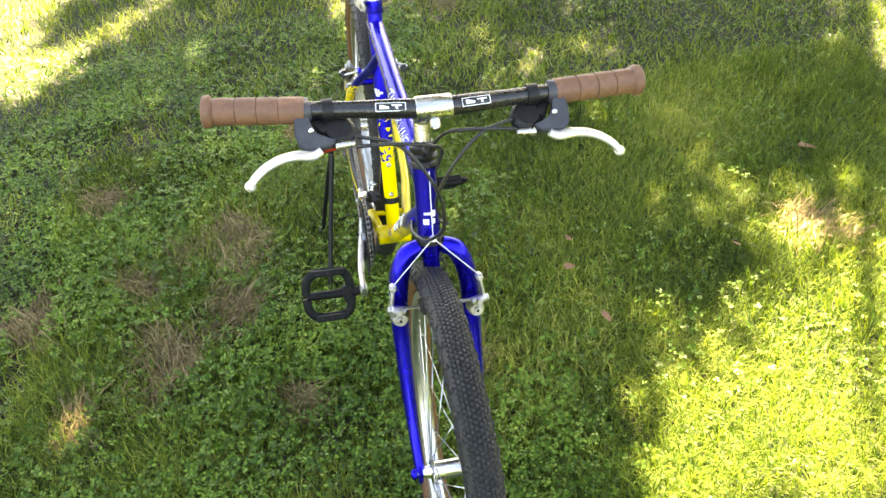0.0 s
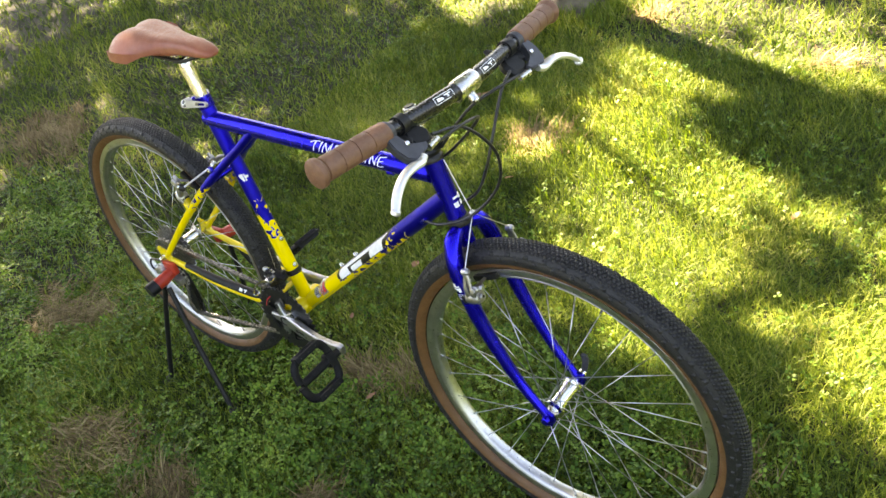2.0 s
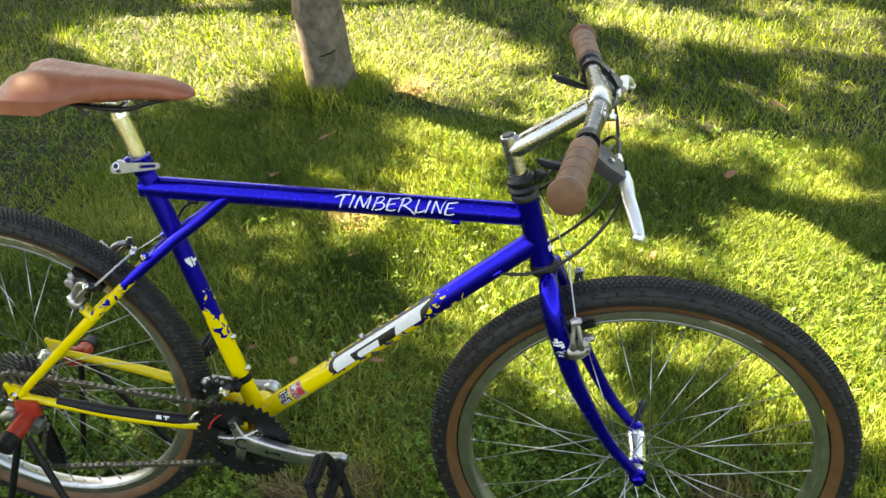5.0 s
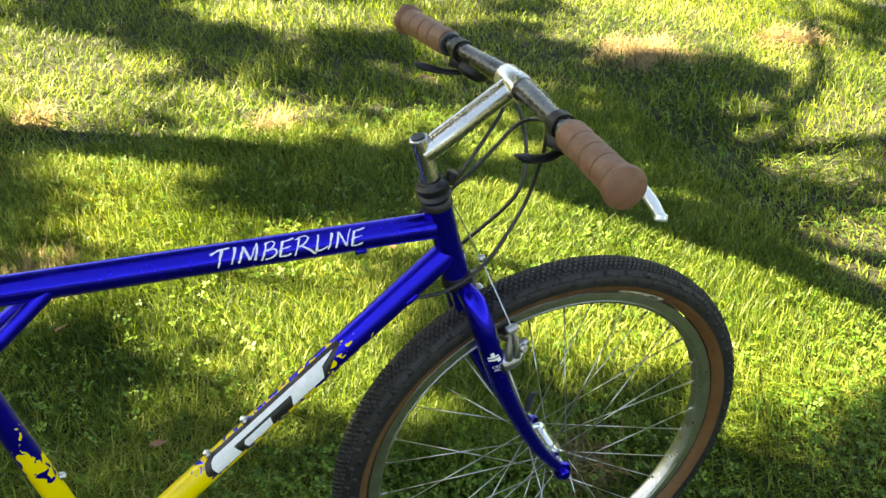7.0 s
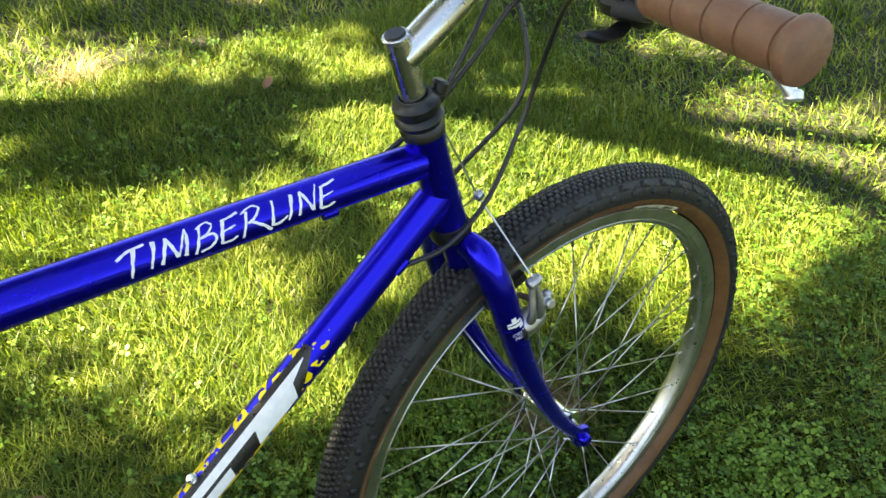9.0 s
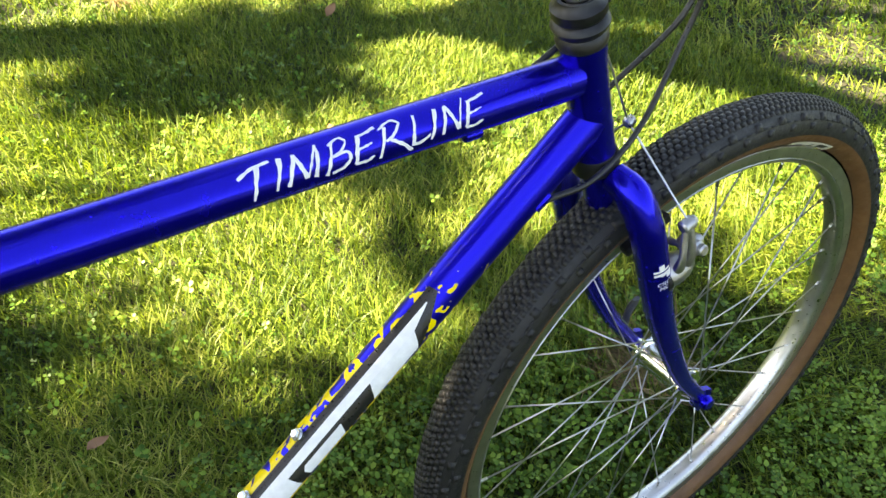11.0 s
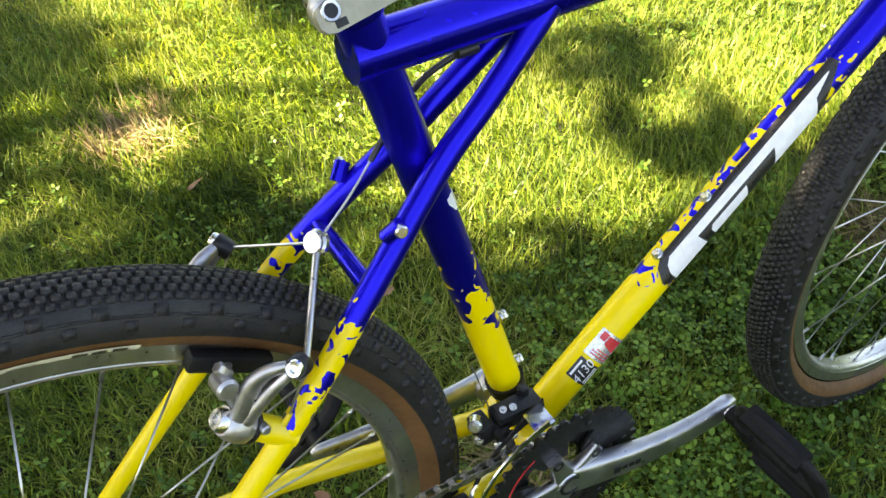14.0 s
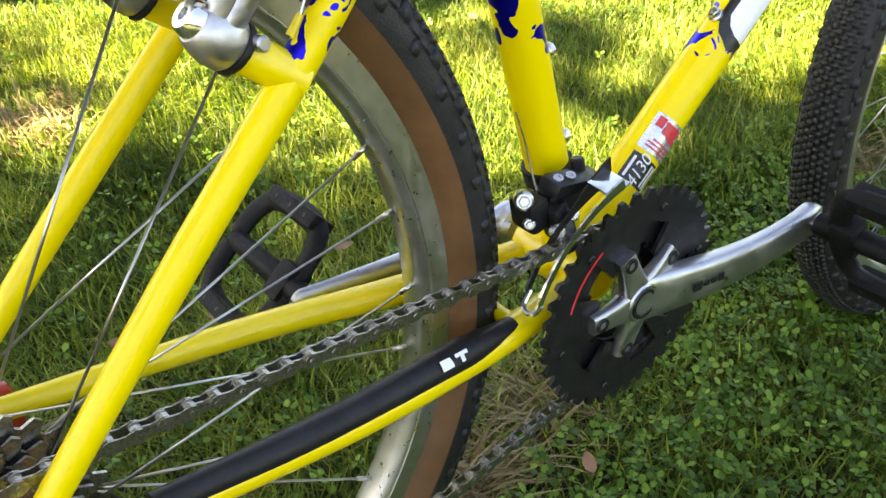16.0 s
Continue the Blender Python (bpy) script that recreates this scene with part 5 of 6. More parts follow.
sweep(bm, [(-0.6990, -0.0140, 0.4400), (-0.6940, -0.0165, 0.4220), (-0.6870, -0.0200, 0.3900), (-0.6920, -0.0440, 0.3640)], 0.0007, 6)
part("shift_cable", bm, steel, front_mech)


def cage_plate(name, y, material, first, last, near, tall):
    """A curved guide plate over the chain, narrow at its tail and taller where it starts."""
    bm = bmesh.new()
    inner, outer = [], []
    for k in range(13):
        f = k / 12
        a = radians(first + (last - first) * f)
        wide = 0.0042 + tall * max(0.0, 1 - f / 0.42) ** 1.2
        inner.append((BB[0] + near * math.cos(a), BB[2] + near * math.sin(a)))
        outer.append((BB[0] + (near + wide) * math.cos(a), BB[2] + (near + wide) * math.sin(a)))
    plate(bm, inner + outer[::-1], basis((0, y, 0), (1, 0, 0), (0, -1, 0)), 0.0016)
    return part(name, bm, material, front_mech, smooth=False)


cage_plate("outer_cage_plate", -0.0680, chrome, 104, 160, 0.0945, 0.003)
# dark material stands in for the dark reflection on this plate
cage_plate("inner_cage_plate", -0.0505, dark_steel, 100, 158, 0.0880, 0.014)
bm = bmesh.new()
block(bm, (0.019, 0.0185, 0.0016), basis((-0.6630, -0.0592, 0.3985), (1, 0, 0.12), (0, -0.1, 1)), 0.0006)
part("cage_bridge", bm, chrome, front_mech)
bm = pipe([(-0.7170, -0.0505, 0.3390), (-0.7245, -0.0530, 0.3330), (-0.7265, -0.0592, 0.3310), (-0.7265, -0.0650, 0.3340), (-0.7240, -0.0680, 0.3400)], 0.0020, 4, 8)
part("cage_bridge", bm, chrome, front_mech)


def cantilever(pivot, head, rim_point, rim_way, s, label, ahead):
    pivot, head, rim_point, ahead = Vector(pivot), Vector(head), Vector(rim_point), Vector(ahead).normalized()
    bm = bmesh.new()
    side = Vector((0, s, 0))
    lathe(bm, [(0.0, -0.013), (0.0116, -0.013), (0.0130, -0.010), (0.0138, -0.002), (0.0130, 0.006), (0.0106, 0.0115), (0.0092, 0.0125), (0.0092, 0.0150), (0.0, 0.0150)], pivot, ahead, 28)
    mid, high = pivot.lerp(head, 0.45), pivot.lerp(head, 0.80)
    for fwd in (0.0060, -0.0050):
        line = smooth_line([pivot + side * 0.004 + ahead * fwd * 0.8, pivot.lerp(head, 0.25) + side * 0.008 + ahead * fwd, mid + side * 0.008 + ahead * fwd, high + side * 0.003 + ahead * fwd * 0.6, head], 4)
        sweep(bm, line, blend([0.0074, 0.0052, 0.0038, 0.0036, 0.0042], len(line)), 12, flat=(0.8, 1.0))
    disc(bm, head, ahead, 0.0058, 0.013, 18)
    # clamp that carries the pad's post
    post_a = pivot.lerp(head, 0.34) + ahead * 0.013
    disc(bm, post_a, (0, s, 0.25), 0.0068, 0.022, 18)
    disc(bm, post_a + ahead * 0.006, ahead, 0.0052, 0.012, 14)
    arm = part("cantilever_brake", bm, cast, bike, label)
    bm = bmesh.new()
    disc(bm, pivot + ahead * 0.0165, ahead, 0.0056, 0.004, 16)
    bolt = part("pivot_bolt", bm, cast, arm)
    bm = bmesh.new()
    disc(bm, pivot + ahead * 0.0183, ahead, 0.0026, 0.002, 6)
    part("socket", bm, dark_steel, bolt)
    bm = bmesh.new()
    disc(bm, head + ahead * 0.0070, ahead, 0.0042, 0.004, 6)
    part("cable_bolt", bm, cast, arm)
    bm = bmesh.new()
    lathe(bm, [(0.0090, -0.0175), (0.0132, -0.0175), (0.0137, -0.0155), (0.0132, -0.0132), (0.0090, -0.0132)], pivot, ahead, 24, closed=True)
    part("rubber_seal", bm, black, arm, "black rubber seal ring")
    bm = bmesh.new()
    sweep(bm, [post_a + Vector((0, s * 0.012, 0.003)), rim_point + Vector((0, s * 0.010, 0))], 0.0030, 10)
    disc(bm, post_a + Vector((0, s * 0.0125, 0.003)), (0, s, 0.25), 0.0052, 0.007, 16)
    part("pad_post", bm, cast, arm)
    bm = bmesh.new()
    block(bm, (0.052, 0.010, 0.011), basis(rim_point + Vector((0, s * 0.0062, 0)), rim_way, (0, s, 0)) @ Matrix.Rotation(radians(90), 4, "X"), 0.0025)
    part("brake_pad", bm, black, arm, "black rubber brake pad")
    return arm


def rear_cantilever(s):
    """Forked cast arm on the seat stay, with a round cable bolt on top and a pad clamp beside it."""
    pivot, head, ahead = Vector((-0.8860, s * 0.0480, 0.5310)), Vector((-0.8512, s * 0.0645, 0.5805)), Vector((-0.72, 0, 0.69)).normalized()
    at = lambda x, y, z: Vector((x, s * y, z))  # noqa: E731
    bm = bmesh.new()
    lathe(bm, [(0.0, 0.000), (0.0108, 0.000), (0.0122, 0.002), (0.0128, 0.007), (0.0120, 0.013), (0.0100, 0.0180), (0.0090, 0.0190), (0.0, 0.0190)], pivot, ahead, 28)
    upper = smooth_line([pivot + ahead * 0.006, at(-0.8880, 0.0525, 0.5480), at(-0.8800, 0.0545, 0.5680), at(-0.8700, 0.0580, 0.5790), at(-0.8580, 0.0625, 0.5820), head], 5)
    sweep(bm, upper, blend([0.0098, 0.0078, 0.0074, 0.0058, 0.0046, 0.0050], len(upper)), 16, flat=(0.72, 1.0))
    lower = smooth_line([pivot + ahead * 0.008 + at(0, 0.004, 0), at(-0.8800, 0.0570, 0.5520), at(-0.8690, 0.0610, 0.5660), at(-0.8590, 0.0635, 0.5750), head], 5)
    sweep(bm, lower, blend([0.0070, 0.0050, 0.0042, 0.0040, 0.0046], len(lower)), 14, flat=(0.8, 1.0))
    disc(bm, at(-0.8790, 0.0560, 0.5330), (0.2, s, 0.1), 0.0035, 0.012, 12)
    arm = part("cantilever_brake", bm, cast, bike, "polished forked cantilever brake arm on the seat stay")
    face = Vector((-0.55, s * 0.62, 0.55)).normalized()
    bm = bmesh.new()
    lathe(bm, [(0.0, -0.007), (0.0068, -0.007), (0.0074, -0.005), (0.0074, 0.0055), (0.0066, 0.0065), (0.0, 0.0065)], head, face, 24)
    collar = part("cable_collar", bm, dark_steel, arm)
    bm = bmesh.new()
    lathe(bm, [(0.0, 0.0), (0.0022, 0.0), (0.0026, 0.0026), (0.0046, 0.0030), (0.0056, 0.0018), (0.0058, -0.002), (0.0, -0.002)], head + face * 0.0072, face, 20)
    part("cable_bolt", bm, chrome, collar)
    bm = bmesh.new()
    lathe(bm, [(0.0, 0.002), (0.0026, 0.002), (0.0030, 0.0050), (0.0062, 0.0050), (0.0074, 0.0036), (0.0084, -0.001), (0.0, -0.001)], pivot + ahead * 0.0195, ahead, 22)
    part("pivot_bolt", bm, chrome, arm)
    bm = bmesh.new()
    lathe(bm, [(0.0080, -0.0030), (0.0118, -0.0030), (0.0124, -0.0015), (0.0118, 0.0002), (0.0080, 0.0002)], pivot, ahead, 24, closed=True)
    part("rubber_seal", bm, black, arm, "black rubber seal ring")
    # clamp that carries the pad's post
    bm = bmesh.new()
    clamp = smooth_line([at(-0.8860, 0.0490, 0.5520), at(-0.8905, 0.0495, 0.5660), at(-0.8925, 0.0485, 0.5760)], 4)
    sweep(bm, clamp, blend([0.0066, 0.0054, 0.0060], len(clamp)), 14)
    disc(bm, at(-0.8935, 0.0495, 0.5750), (0.1, s, 0.1), 0.0072, 0.016, 18)
    disc(bm, at(-0.8915, 0.0480, 0.5840), (-0.45, 0, 0.85), 0.0042, 0.012, 6)
    sweep(bm, [at(-0.8930, 0.0420, 0.5740), at(-0.8840, 0.0250, 0.5635)], 0.0030, 10)
    part("pad_post", bm, cast, arm)
    bm = bmesh.new()
    disc(bm, at(-0.8795, 0.0510, 0.5620), (0.75, s * 0.2, 0.6), 0.0080, 0.0045, 20)
    part("clamp_washer", bm, dark_steel, arm)
    bm = bmesh.new()
    block(bm, (0.056, 0.011, 0.013), basis(at(-0.8820, 0.0212, 0.5625), (0.86, 0, -0.51), (0, s, 0)) @ Matrix.Rotation(radians(90), 4, "X"), 0.0025)
    part("brake_pad", bm, black, arm, "black rubber brake pad")


for s in (-1, 1):
    cantilever((-0.1165, s * 0.0585, 0.5680), (-0.1240, s * 0.0650, 0.6210), (-0.1180, s * 0.0150, 0.5810), (0.90, 0, 0.43), s, "silver cantilever brake arm on the fork", (0.94, 0, 0.34))
    rear_cantilever(s)
    bm = bmesh.new()
    sweep(bm, [(-0.8600, s * 0.0560, 0.5120), (-0.8850, s * 0.0485, 0.5305)], [0.0088, 0.0095], 18)
    part("brake_boss", bm, yellow, bike)
    bm = bmesh.new()
    sweep(bm, [(-0.7740, s * 0.0345, 0.6230), (-0.7660, s * 0.0400, 0.6330)], 0.0055, 14)
    boss = part("rack_boss", bm, blue, bike)
    bm = bmesh.new()
    disc(bm, (-0.7675, s * 0.0425, 0.6305), (-0.1, s, 0.2), 0.0045, 0.006, 12)
    part("bolt", bm, satin, boss)
    bm = bmesh.new()
    sweep(bm, [(-0.8620, s * 0.0640, 0.5430), (-0.8670, s * 0.0630, 0.5350)], [0.0016, 0.0022], 8)
    part("cable_end_cap", bm, amber, bike, "small yellow cable end")
    bm = bmesh.new()
    sweep(bm, [(-0.8485, s * 0.0645, 0.5740), (-0.8620, s * 0.0640, 0.5430)], 0.0008, 6)
    part("cable_tail", bm, spoke_steel, bike)

# straddle cables and their carriers
YOKE_F, YOKE_R = Vector((-0.1444, 0, 0.6885)), Vector((-0.8070, -0.003, 0.6115))
for yoke, ends, way in ((YOKE_F, [(-0.1240, s * 0.065, 0.624) for s in (-1, 1)], (0.9, 0, 0.4)), (YOKE_R, [(-0.8470, -0.0655, 0.5810), (-0.8475, 0.060, 0.5810)], (-0.8, -0.3, 0.6))):
    bm = bmesh.new()
    size = 0.0088 if yoke is YOKE_R else 0.0052
    disc(bm, yoke, way, size, 0.006, 22)
    disc(bm, yoke + Vector(way) * 0.004, way, size * 0.85, 0.003, 18)
    carrier = part("cable_carrier", bm, satin, bike, "round silver straddle cable carrier")
    for e in ends:
        bm = bmesh.new()
        rod = yoke is YOKE_R and e[1] < 0
        sweep(bm, fine(yoke, e, 4), 0.0023 if rod else 0.0010, 10)
        part("straddle_link" if rod else "straddle_cable", bm, forged if rod else spoke_steel, carrier)


def cable(points, r=0.0025, material=cable_black, label=""):
    return tube("cable_housing" if r > 0.002 else "brake_cable", smooth_line(points, 8), r, material, 10, label=label)


cable([(-0.1905, 0.004, 0.775), (-0.170, 0.002, 0.737), YOKE_F], 0.0009, spoke_steel)
cable([(-0.1005, 0.103, 0.8895), (-0.105, 0.060, 0.892), (-0.128, 0.020, 0.878), (-0.160, 0.006, 0.840), (-0.1885, 0.003, 0.800)], 0.0025)
cable([(-0.1005, -0.103, 0.8895), (-0.098, -0.050, 0.888), (-0.110, 0.004, 0.868), (-0.150, 0.012, 0.820), (-0.196, 0.016, 0.775), (-0.245, 0.021, 0.742), (-0.296, 0.008, 0.7245)], 0.0025)
cable([(-0.114, -0.100, 0.896), (-0.100, -0.045, 0.880), (-0.080, -0.004, 0.820), (-0.092, 0.006, 0.750), (-0.140, -0.010, 0.690), (-0.195, -0.022, 0.664), (-0.236, -0.016, 0.6545)], 0.0025)
cable([(-0.114, 0.100, 0.896), (-0.102, 0.055, 0.886), (-0.095, 0.015, 0.840), (-0.105, -0.002, 0.780), (-0.150, 0.022, 0.710), (-0.200, 0.024, 0.672), (-0.238, 0.016, 0.6560)], 0.0025)
cable([(-0.314, -0.0020, 0.7250), (-0.50, -0.0010, 0.7195), (-0.690, -0.002, 0.7140)], 0.0008, steel)
cable([(-0.692, 0.000, 0.7130), (-0.718, 0.012, 0.6930), (-0.737, 0.0185, 0.6660), (-0.757, 0.0155, 0.6440)], 0.0022)
cable([(-0.757, 0.0155, 0.6440), (-0.780, 0.006, 0.628), YOKE_R], 0.0009, spoke_steel)
for s in (-1, 1):
    cable([(-0.243, s * 0.012, 0.6490), (-0.44, s * 0.012, 0.4665), (-0.618, s * 0.012, 0.300)], 0.0008, spoke_steel)
bm = bmesh.new()
disc(bm, (-0.1935, 0.0025, 0.806), (0.3, 0, 1), 0.0075, 0.016, 14)
block(bm, (0.022, 0.014, 0.005), basis((-0.204, 0.001, 0.802), (1, 0, 0), (0, 0, 1)), 0.0015)
part("cable_hanger", bm, dark_steel, headset, "black cable hanger clamped in the headset")
# cable stops and bosses on the frame
bm = bmesh.new()
sweep(bm, [(-0.310, -0.004, 0.7255), (-0.297, -0.004, 0.7260)], 0.0042, 12)
part("cable_stop", bm, blue, top_tube)
bm = bmesh.new()
sweep(bm, [(-0.702, -0.003, 0.7130), (-0.688, -0.003, 0.7135)], 0.0042, 12)
part("cable_stop", bm, dark_steel, top_tube)
for s in (-1, 1):
    bm = bmesh.new()
    sweep(bm, [(-0.2450, s * 0.0135, 0.6480), (-0.2330, s * 0.0145, 0.6580)], 0.0042, 12)
    part("cable_stop", bm, blue, down_tube)


def frame_bolt(p, out, parent):
    bm = bmesh.new()
    o = Vector(out).normalized()
    disc(bm, Vector(p) + o * 0.002, o, 0.0052, 0.004, 14)
    disc(bm, Vector(p) + o * 0.0055, o, 0.0042, 0.004, 6)
    part("bottle_bolt", bm, satin, parent)


DT_W = (Vector(DT_B) - Vector(DT_A)).normalized()
DT_UP = Vector((-DT_W.z, 0, DT_W.x))
for s in (0.2065, 0.2715):
    frame_bolt(Vector(DT_A) + DT_W * s + DT_UP * 0.0165, DT_UP, down_tube)
ST_W = (Vector(ST_B) - Vector(ST_A)).normalized()
ST_FR = Vector((ST_W.z, 0, -ST_W.x))
for s in (0.098, 0.163):
    frame_bolt(Vector(ST_A) + ST_W * s + ST_FR * 0.0145, ST_FR, seat_tube)

# quick releases of the hubs
bm = bmesh.new()
disc(bm, (0, 0.064, AX), (0, 1, 0), 0.0085, 0.012, 16)
qf = part("hub_quick_release", bm, chrome, bike, "quick-release skewer of the front hub")
bm = pipe([(0.001, 0.0700, AX + 0.002), (0.004, 0.0720, AX + 0.022), (0.006, 0.0690, AX + 0.040), (0.006, 0.0660, AX + 0.050)], [0.005, 0.0055, 0.0065, 0.0045], 4, 10, flat=(0.6, 1.2))
part("lever", bm, grey, qf, "grey lever")
bm = bmesh.new()
disc(bm, (0, -0.062, AX), (0, 1, 0), 0.0085, 0.010, 16)
part("skewer_nut", bm, blue, qf)

# chain stay guard
bm = bmesh.new()
pts = smooth_line([(-0.722, -0.0400, 0.3070), (-0.78, -0.0475, 0.3125), (-0.87, -0.0560, 0.3195), (-0.965, -0.0590, 0.3285)], 6)
sweep(bm, pts, blend([0.0070, 0.0105, 0.0102, 0.0092, 0.0075], len(pts)), 16)
guard = part("chain_stay_guard", bm, black, bike, "black padded chain stay guard with a white mark")
a, b = Vector((-0.765, -0.0457, 0.3110)), Vector((-0.795, -0.0490, 0.3138))
wrap_print("maker_mark", [[(0.002, -0.003), (0.011, -0.003), (0.011, -0.0012), (0.004, -0.0012), (0.004, 0.0012), (0.010, 0.0012), (0.010, 0.003), (0.002, 0.003)], [(0.014, 0.0008), (0.024, 0.0008), (0.024, 0.003), (0.014, 0.003)], [(0.0175, -0.003), (0.0205, -0.003), (0.0205, 0.0008), (0.0175, 0.0008)]], white, guard, b, a, (0, -0.75, 0.65), 0.0107, 0.0008, "white block-shaped maker's mark")

# ---- prints on the frame ----
OUT_TT = (0, -1, 0.54)
# each letter by its brush strokes: points in letter heights, then the width at both ends
BRUSH = {
    "T": (0.86, [([(-0.10, 0.74), (0.30, 0.94), (0.92, 1.04)], 0.12, 0.15), ([(0.52, 1.00), (0.38, 0.50), (0.24, -0.10)], 0.24, 0.08)]),
    "I": (0.40, [([(0.34, 1.02), (0.20, 0.50), (0.04, 0.02)], 0.20, 0.11)]),
    "M": (1.16, [([(0.34, 0.98), (0.18, 0.50), (0.02, 0.02)], 0.15, 0.17), ([(0.34, 0.98), (0.46, 0.60), (0.60, 0.12)], 0.13, 0.19), ([(0.60, 0.12), (0.82, 0.62), (1.06, 1.10)], 0.12, 0.09), ([(1.06, 1.10), (0.98, 0.55), (0.84, 0.06)], 0.11, 0.18)]),
    "B": (0.92, [([(0.36, 0.98), (0.20, 0.45), (0.02, -0.04)], 0.10, 0.15), ([(0.24, 0.92), (0.62, 1.08), (0.80, 0.88), (0.56, 0.62), (0.28, 0.52)], 0.09, 0.09), ([(0.28, 0.52), (0.72, 0.56), (0.82, 0.32), (0.58, 0.08), (0.20, -0.02)], 0.10, 0.17)]),
    "E": (0.80, [([(0.26, 0.92), (0.56, 0.96), (0.88, 1.04)], 0.10, 0.17), ([(0.28, 0.94), (0.14, 0.50), (0.04, 0.06)], 0.17, 0.15), ([(0.16, 0.50), (0.42, 0.52), (0.66, 0.58)], 0.11, 0.08), ([(0.02, 0.06), (0.34, 0.02), (0.66, 0.12)], 0.16, 0.12)]),
    "R": (1.10, [([(0.36, 0.94), (0.20, 0.45), (0.04, -0.06)], 0.14, 0.12), ([(0.14, 0.90), (0.60, 1.10), (0.84, 0.92), (0.60, 0.62), (0.30, 0.46)], 0.09, 0.14), ([(0.40, 0.52), (0.76, 0.26), (1.14, -0.16)], 0.13, 0.16)]),
    "L": (0.68, [([(0.30, 1.04), (0.18, 0.55), (0.08, 0.12)], 0.12, 0.17), ([(0.02, 0.08), (0.34, 0.06), (0.70, 0.24)], 0.18, 0.11)]),
    "N": (0.88, [([(0.30, 1.02), (0.18, 0.50), (0.06, 0.04)], 0.13, 0.16), ([(0.30, 1.02), (0.44, 0.62), (0.64, 0.08)], 0.11, 0.20), ([(0.64, 0.08), (0.76, 0.60), (0.98, 1.12)], 0.12, 0.09)]),
}


def brushed(text, height, length):
    """Outlines of ragged brush strokes that spell the text, in metres, centred on nought."""
    rag = random.Random(5)
    total = sum(BRUSH[ch][0] for ch in text)
    out, pen = [], 0.0
    for ch in text:
        wide, strokes = BRUSH[ch]
        for pts, w0, w1 in strokes:
            fine_line = smooth_line([(x, y, 0) for x, y in pts], 4)
            left, right = [], []
            for i, p in enumerate(fine_line):
                t = (fine_line[min(i + 1, len(fine_line) - 1)] - fine_line[max(i - 1, 0)]).normalized()
                f = i / (len(fine_line) - 1)
                half = 0.40 * (w0 + (w1 - w0) * f)
                left.append(p + Vector((-t.y, t.x, 0)) * (half + rag.uniform(-0.022, 0.016)))
                right.append(p - Vector((-t.y, t.x, 0)) * (half + rag.uniform(-0.022, 0.016)))
            out.append([(((pen + p.x) / total - 0.5) * length, (p.y - 0.5) * height) for p in left + right[::-1]])
        pen += wide
    return out


TT_MID = Vector((-0.3875, 0, 0.7406))
for k, stroke in enumerate(brushed("TIMBERLINE", 0.0182, 0.171)):
    wrap_print("brush_stroke", [stroke], white, top_tube, TT_MID, TT_B, OUT_TT, 0.0163, 0.0005 + 0.00012 * (k % 4), "white brushed capital letters" if k == 0 else "")
mm = lambda pts: [(x / 1000, y / 1000) for x, y in pts]  # noqa: E731
OUT_DT = Vector((0, -1, 0)) + DT_UP * 0.40
D0 = Vector(DT_A) + DT_W * 0.1965
wrap_print("maker_mark_shadow", [mm([(-7, 1), (-6, -5), (2, -10.5), (102, -10.5), (107, -3.5), (112, -6), (118, -2.5), (126, -10.5), (190, -10.5), (203, 2), (231, 10), (229, 18), (12, 18), (0, 12)])], ink, down_tube, D0, DT_B, OUT_DT, 0.0167, 0.0005, "black ground of the large maker's mark")
wrap_print("maker_mark", [mm([(4, -9.3), (46, -9.3), (43, 4.0), (43, 11.2), (15, 11.2), (8, 7.5), (4, 1)]), mm([(43, 4.0), (196, 4.0), (219, 10.2), (219, 11.2), (43, 11.2)]), mm([(57, -9.3), (99, -9.3), (104, 0.8), (60, 0.8), (62, -2.6), (56, -2.6)]), mm([(134, -9.3), (187, -9.3), (196, 4.0), (143, 4.0)])], white, down_tube, D0, DT_B, OUT_DT, 0.0167, 0.0009, "large white block-shaped maker's mark")
small = [mm([(-8, 1), (8, 1), (8, 9), (3, 9), (3, 5), (-2, 5), (-2, 4), (-8, 4)]), mm([(-8, -3), (7, -3), (7, -0.5), (-8, -0.5)]), mm([(-3, -9), (2, -9), (2, -3), (-3, -3)])]
badge = [mm([(-11, 1), (-2, 1), (-2, 10), (-11, 10)]), mm([(1, -9), (11, -9), (11, -3), (1, -3)]), mm([(4, -3), (8, -3), (8, 8), (4, 8)]), mm([(-10, -8), (-2, -8), (-2, -2), (-10, -2)])]
wrap_print("maker_mark", badge, white, head_tube, (-0.187, 0, 0.7015), HEAD_HI, (1, 0, 0.3), 0.0165, 0.0009, "white block-shaped head badge")
wrap_print("maker_mark", small, white, seat_tube, Vector(ST_A) + ST_W * 0.3145, ST_B, (1.0, -0.62, 0), 0.0146, 0.0007, "small white maker's mark")
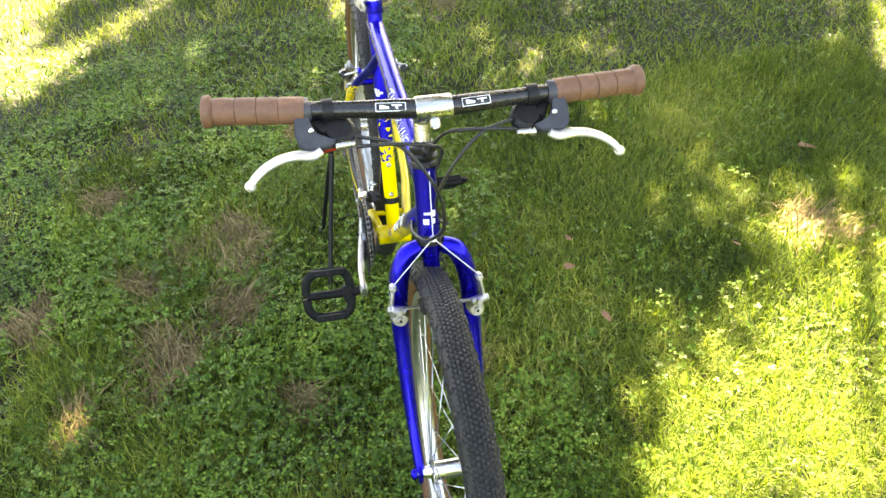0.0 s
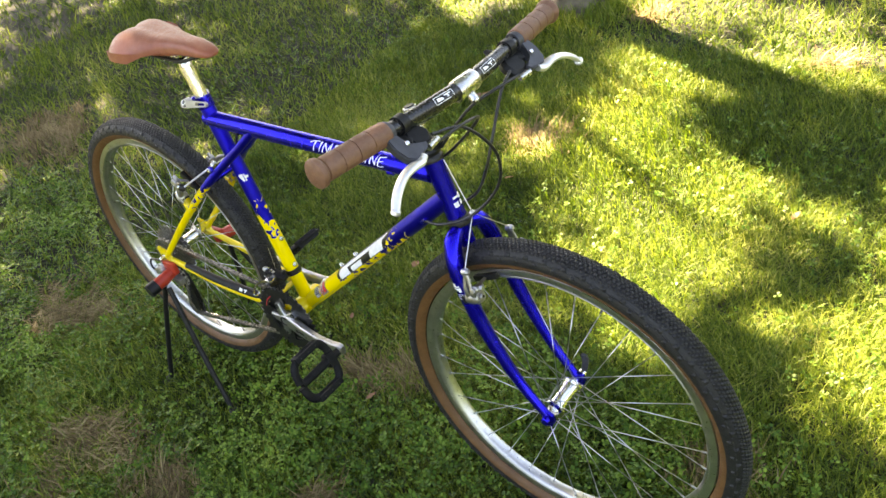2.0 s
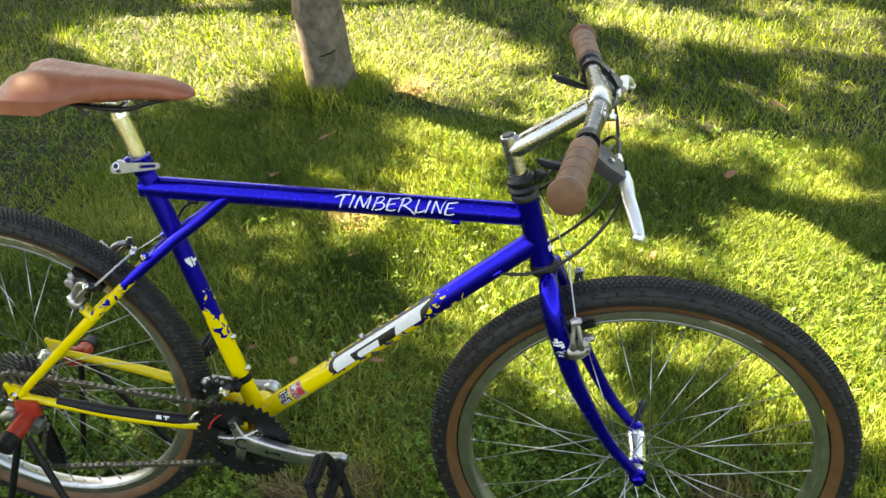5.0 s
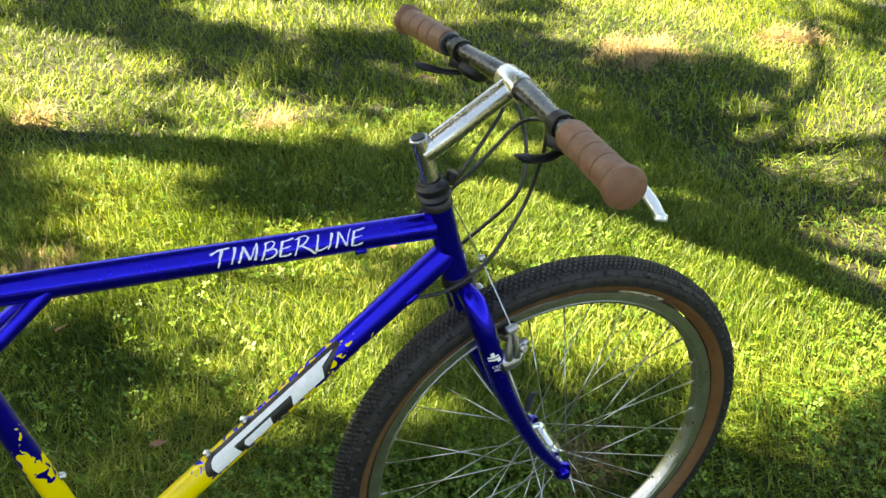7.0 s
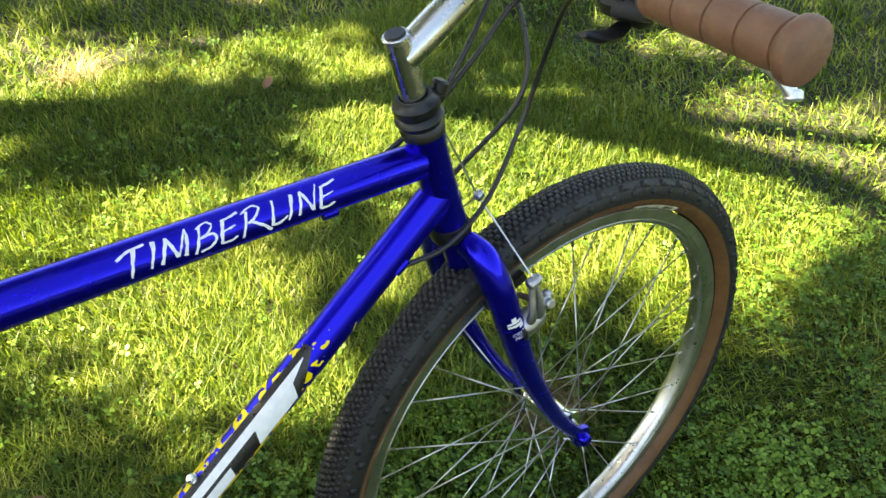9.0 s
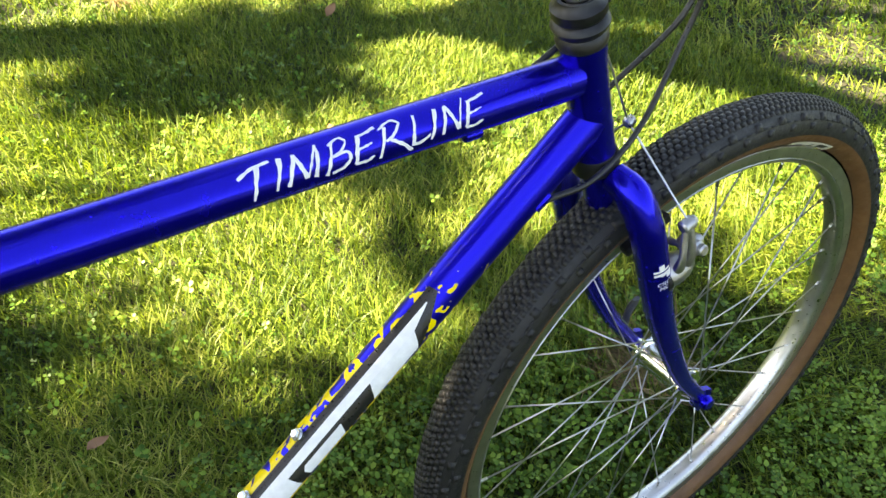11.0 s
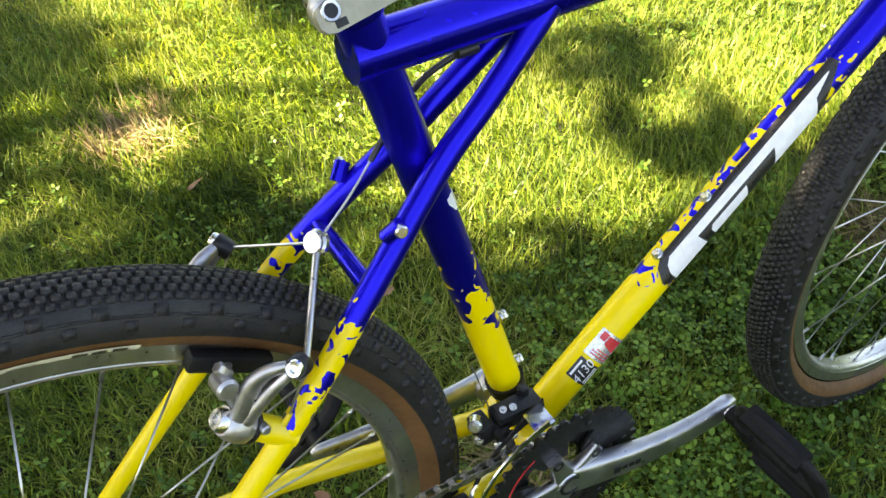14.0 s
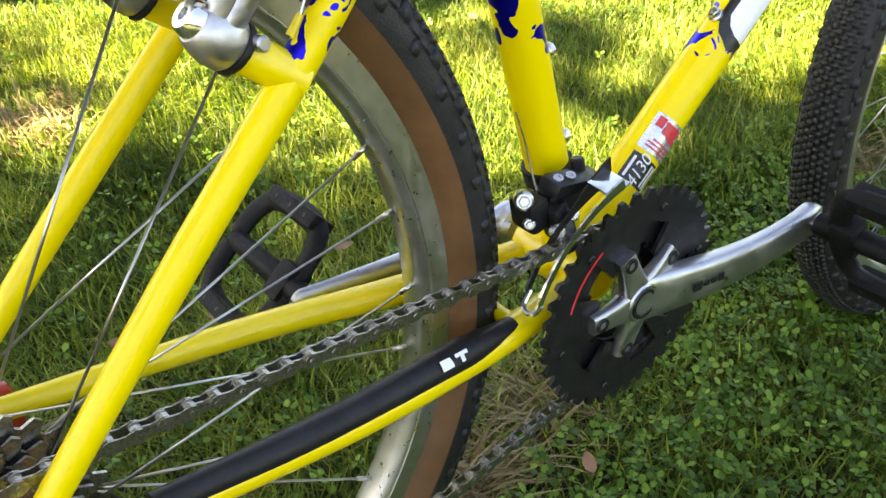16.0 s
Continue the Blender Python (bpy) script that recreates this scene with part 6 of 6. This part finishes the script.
for s in (-1, 1):
    wrap_print("maker_mark", [[(y, x) for x, y in o] for o in small], white, fork, (-0.1430, s * 0.0545, 0.5830), (-0.1270, s * 0.0555, 0.5400), (-0.18, s, 0.1), 0.0144, 0.0008, "small white maker's mark")
    for word, down in (("CRO", 0.0155), ("MO", 0.0215)):
        lettering("print_word", word, 0.0062, white, fork, (-0.1430, s * 0.0545, 0.5830), (-0.1270, s * 0.0555, 0.5400), (-0.18, s, 0.1), 0.0142, (down, 0.0), 0.25, 0.0009, "small white lettering", across=True)
    p, q = (bar_at(0.034), bar_at(0.090)) if s > 0 else (bar_at(-0.073), bar_at(-0.017))
    wrap_print("maker_mark", [mm([(0, -5.5), (38, -5.5), (38, -4.5), (0, -4.5)]), mm([(0, 4.5), (38, 4.5), (38, 5.5), (0, 5.5)]), mm([(0, -4.5), (1, -4.5), (1, 4.5), (0, 4.5)]), mm([(36.8, -4.3), (38, -4.3), (38, 4.3), (36.8, 4.3)]), mm([(5, -2.5), (17, -2.5), (17, 0.3), (9, 0.3), (9, 2.5), (5, 2.5)]), mm([(20, 0.8), (33, 0.8), (33, 2.8), (20, 2.8)]), mm([(25, -2.6), (28, -2.6), (28, 0.8), (25, 0.8)])], white, handlebar, p, q, (0.75, 0, 0.65), 0.0129, 0.0006, "white outlined block mark")
S0 = Vector(DT_A)
sq = lambda x0, x1, y0, y1: mm([(x0, y0), (x1, y0), (x1, y1), (x0, y1)])  # noqa: E731
foil_ob = wrap_print("frame_sticker", [sq(97, 126, -14, 14)], foil, down_tube, S0, DT_B, (-0.3, -1, 0.33), 0.0167, 0.0004, "silver and red sticker")
wrap_print("print_block", [mm([(110, -10), (123, -10), (123, 4), (114, 4)]), sq(116, 124, 5, 11)], red_print, foil_ob, S0, DT_B, (-0.3, -1, 0.33), 0.0167, 0.0007)
wrap_print("print_line", [sq(100, 101.2, -11, 9), sq(103, 104.2, -11, 9), sq(106, 107.2, -11, 6)], red_print, foil_ob, S0, DT_B, (-0.3, -1, 0.33), 0.0167, 0.0007)
tag = wrap_print("frame_sticker", [sq(71, 93, -11, 13)], ink, down_tube, S0, DT_B, (-0.3, -1, 0.33), 0.0167, 0.0004, "black tubing sticker with white number")
lettering("number", "4130", 0.0125, white, tag, S0, DT_B, (-0.3, -1, 0.33), 0.0167, (0.082, 0.0015), 0.2, 0.0008)
wrap_print("print_line", [sq(73, 90, 8.5, 10.5), sq(73, 91, -6.5, -5), sq(73, 91, -9.5, -7.8)], white, tag, S0, DT_B, (-0.3, -1, 0.33), 0.0167, 0.0008)


def sidewall_label(rim, angle, length, blocks, major, minor):
    """Cream label with black bars, following the tyre's sidewall; blocks: start, end, in degrees."""
    def on_wall(r, a, lift):
        c = (r - major) / minor
        h = minor * 1.06 * math.sqrt(1 - c * c)
        way = Vector((c, math.sqrt(1 - c * c)))
        rr = r + way.x * lift
        return rr * math.cos(a), (h + way.y * lift), rr * math.sin(a)

    for y in (-1, 1):
        bm = bmesh.new()
        n = 40
        rows = []
        for r in (0.2878, 0.2900, 0.2925, 0.2955):
            rows.append([bm.verts.new([p * q for p, q in zip(on_wall(r, angle + length * k / n, 0.0010), (1, y, 1))]) for k in range(n + 1)])
        for lo, hi in zip(rows, rows[1:]):
            for k in range(n):
                bm.faces.new((lo[k], lo[k + 1], hi[k + 1], hi[k]))
        lab = part("tyre_label", bm, cream, rim, "cream printed tyre label")
        for a0, a1, r0, r1 in blocks:
            bm = bmesh.new()
            ring = [[bm.verts.new([p * q for p, q in zip(on_wall(r, radians(a0 + (a1 - a0) * k / 4), 0.0014), (1, y, 1))]) for k in range(5)] for r in (r0, (r0 + r1) / 2, r1)]
            for lo, hi in zip(ring, ring[1:]):
                for k in range(4):
                    bm.faces.new((lo[k], lo[k + 1], hi[k + 1], hi[k]))
            part("print_bar", bm, ink, lab)


BARS = [(69.0, 70.6, 0.2895, 0.2940), (71.2, 72.8, 0.2895, 0.2940), (73.2, 74.8, 0.2895, 0.2940), (78.0, 78.9, 0.2900, 0.2912), (79.3, 81.6, 0.2900, 0.2912), (78.4, 81.2, 0.2922, 0.2930), (84.5, 86.5, 0.2900, 0.2914), (87.0, 89.0, 0.2900, 0.2914)]
sidewall_label(front_wheel, radians(62), radians(16), [(a * 0.55 + 26, b * 0.55 + 26, lo, hi) for a, b, lo, hi in BARS], 0.3082, 0.0237)
sidewall_label(rear_wheel, radians(67.6), radians(26), BARS, 0.3045, 0.0228)

# ---- the stand under the rear axle ----
stand = tagged(new("bicycle_stand"), "black tubular bicycle stand with red hub clamps on grass", "bicycle stand")
stand.matrix_world = STANCE


def to_ground(p):
    """Drop a point of the bicycle's axes onto the lawn, still in those axes."""
    w = STANCE @ Vector(p)
    return STANCE.inverted() @ Vector((w.x, w.y, 0.0))


for s in (-1, 1):
    top = Vector((-1.020, s * 0.102, 0.294))
    for x in (-0.862, -1.112):
        foot = to_ground((x, s * 0.150, 0))
        bm = bmesh.new()
        sweep(bm, smooth_line([top + Vector((0.012 if x > -1 else -0.004, 0, -0.018)), top.lerp(foot, 0.5), foot], 5), 0.0062, 14)
        leg = part("leg", bm, black, stand, "black steel tube leg")
        bm = bmesh.new()
        disc(bm, foot + Vector((0, 0, 0.008)), (0, 0, 1), 0.0105, 0.018, 16)
        part("rubber_foot", bm, cable_black, leg)
    bm = bmesh.new()
    sweep(bm, [(-1.016, s * 0.070, 0.303), (-1.018, s * 0.096, 0.297), (-1.021, s * 0.122, 0.292)], [0.013, 0.0148, 0.0148], 20)
    block(bm, (0.044, 0.012, 0.030), basis((-1.014, s * 0.074, 0.316), (1, 0, 0.1), (0, 0, 1)), 0.005)
    part("hub_clamp", bm, red, stand, "red plastic clamp")
    bm = bmesh.new()
    sweep(bm, [(-1.021, s * 0.121, 0.2922), (-1.023, s * 0.144, 0.2890)], [0.0170, 0.0160], 20)
    part("knob", bm, black, stand)
bm = bmesh.new()
pts = [to_ground((-1.112, -0.150, 0)), to_ground((-1.150, -0.090, 0)), to_ground((-1.155, 0.090, 0)), to_ground((-1.112, 0.150, 0))]
sweep(bm, smooth_line([p + Vector((0, 0, 0.008)) for p in pts], 6), 0.0060, 12)
part("cross_bar", bm, black, stand)
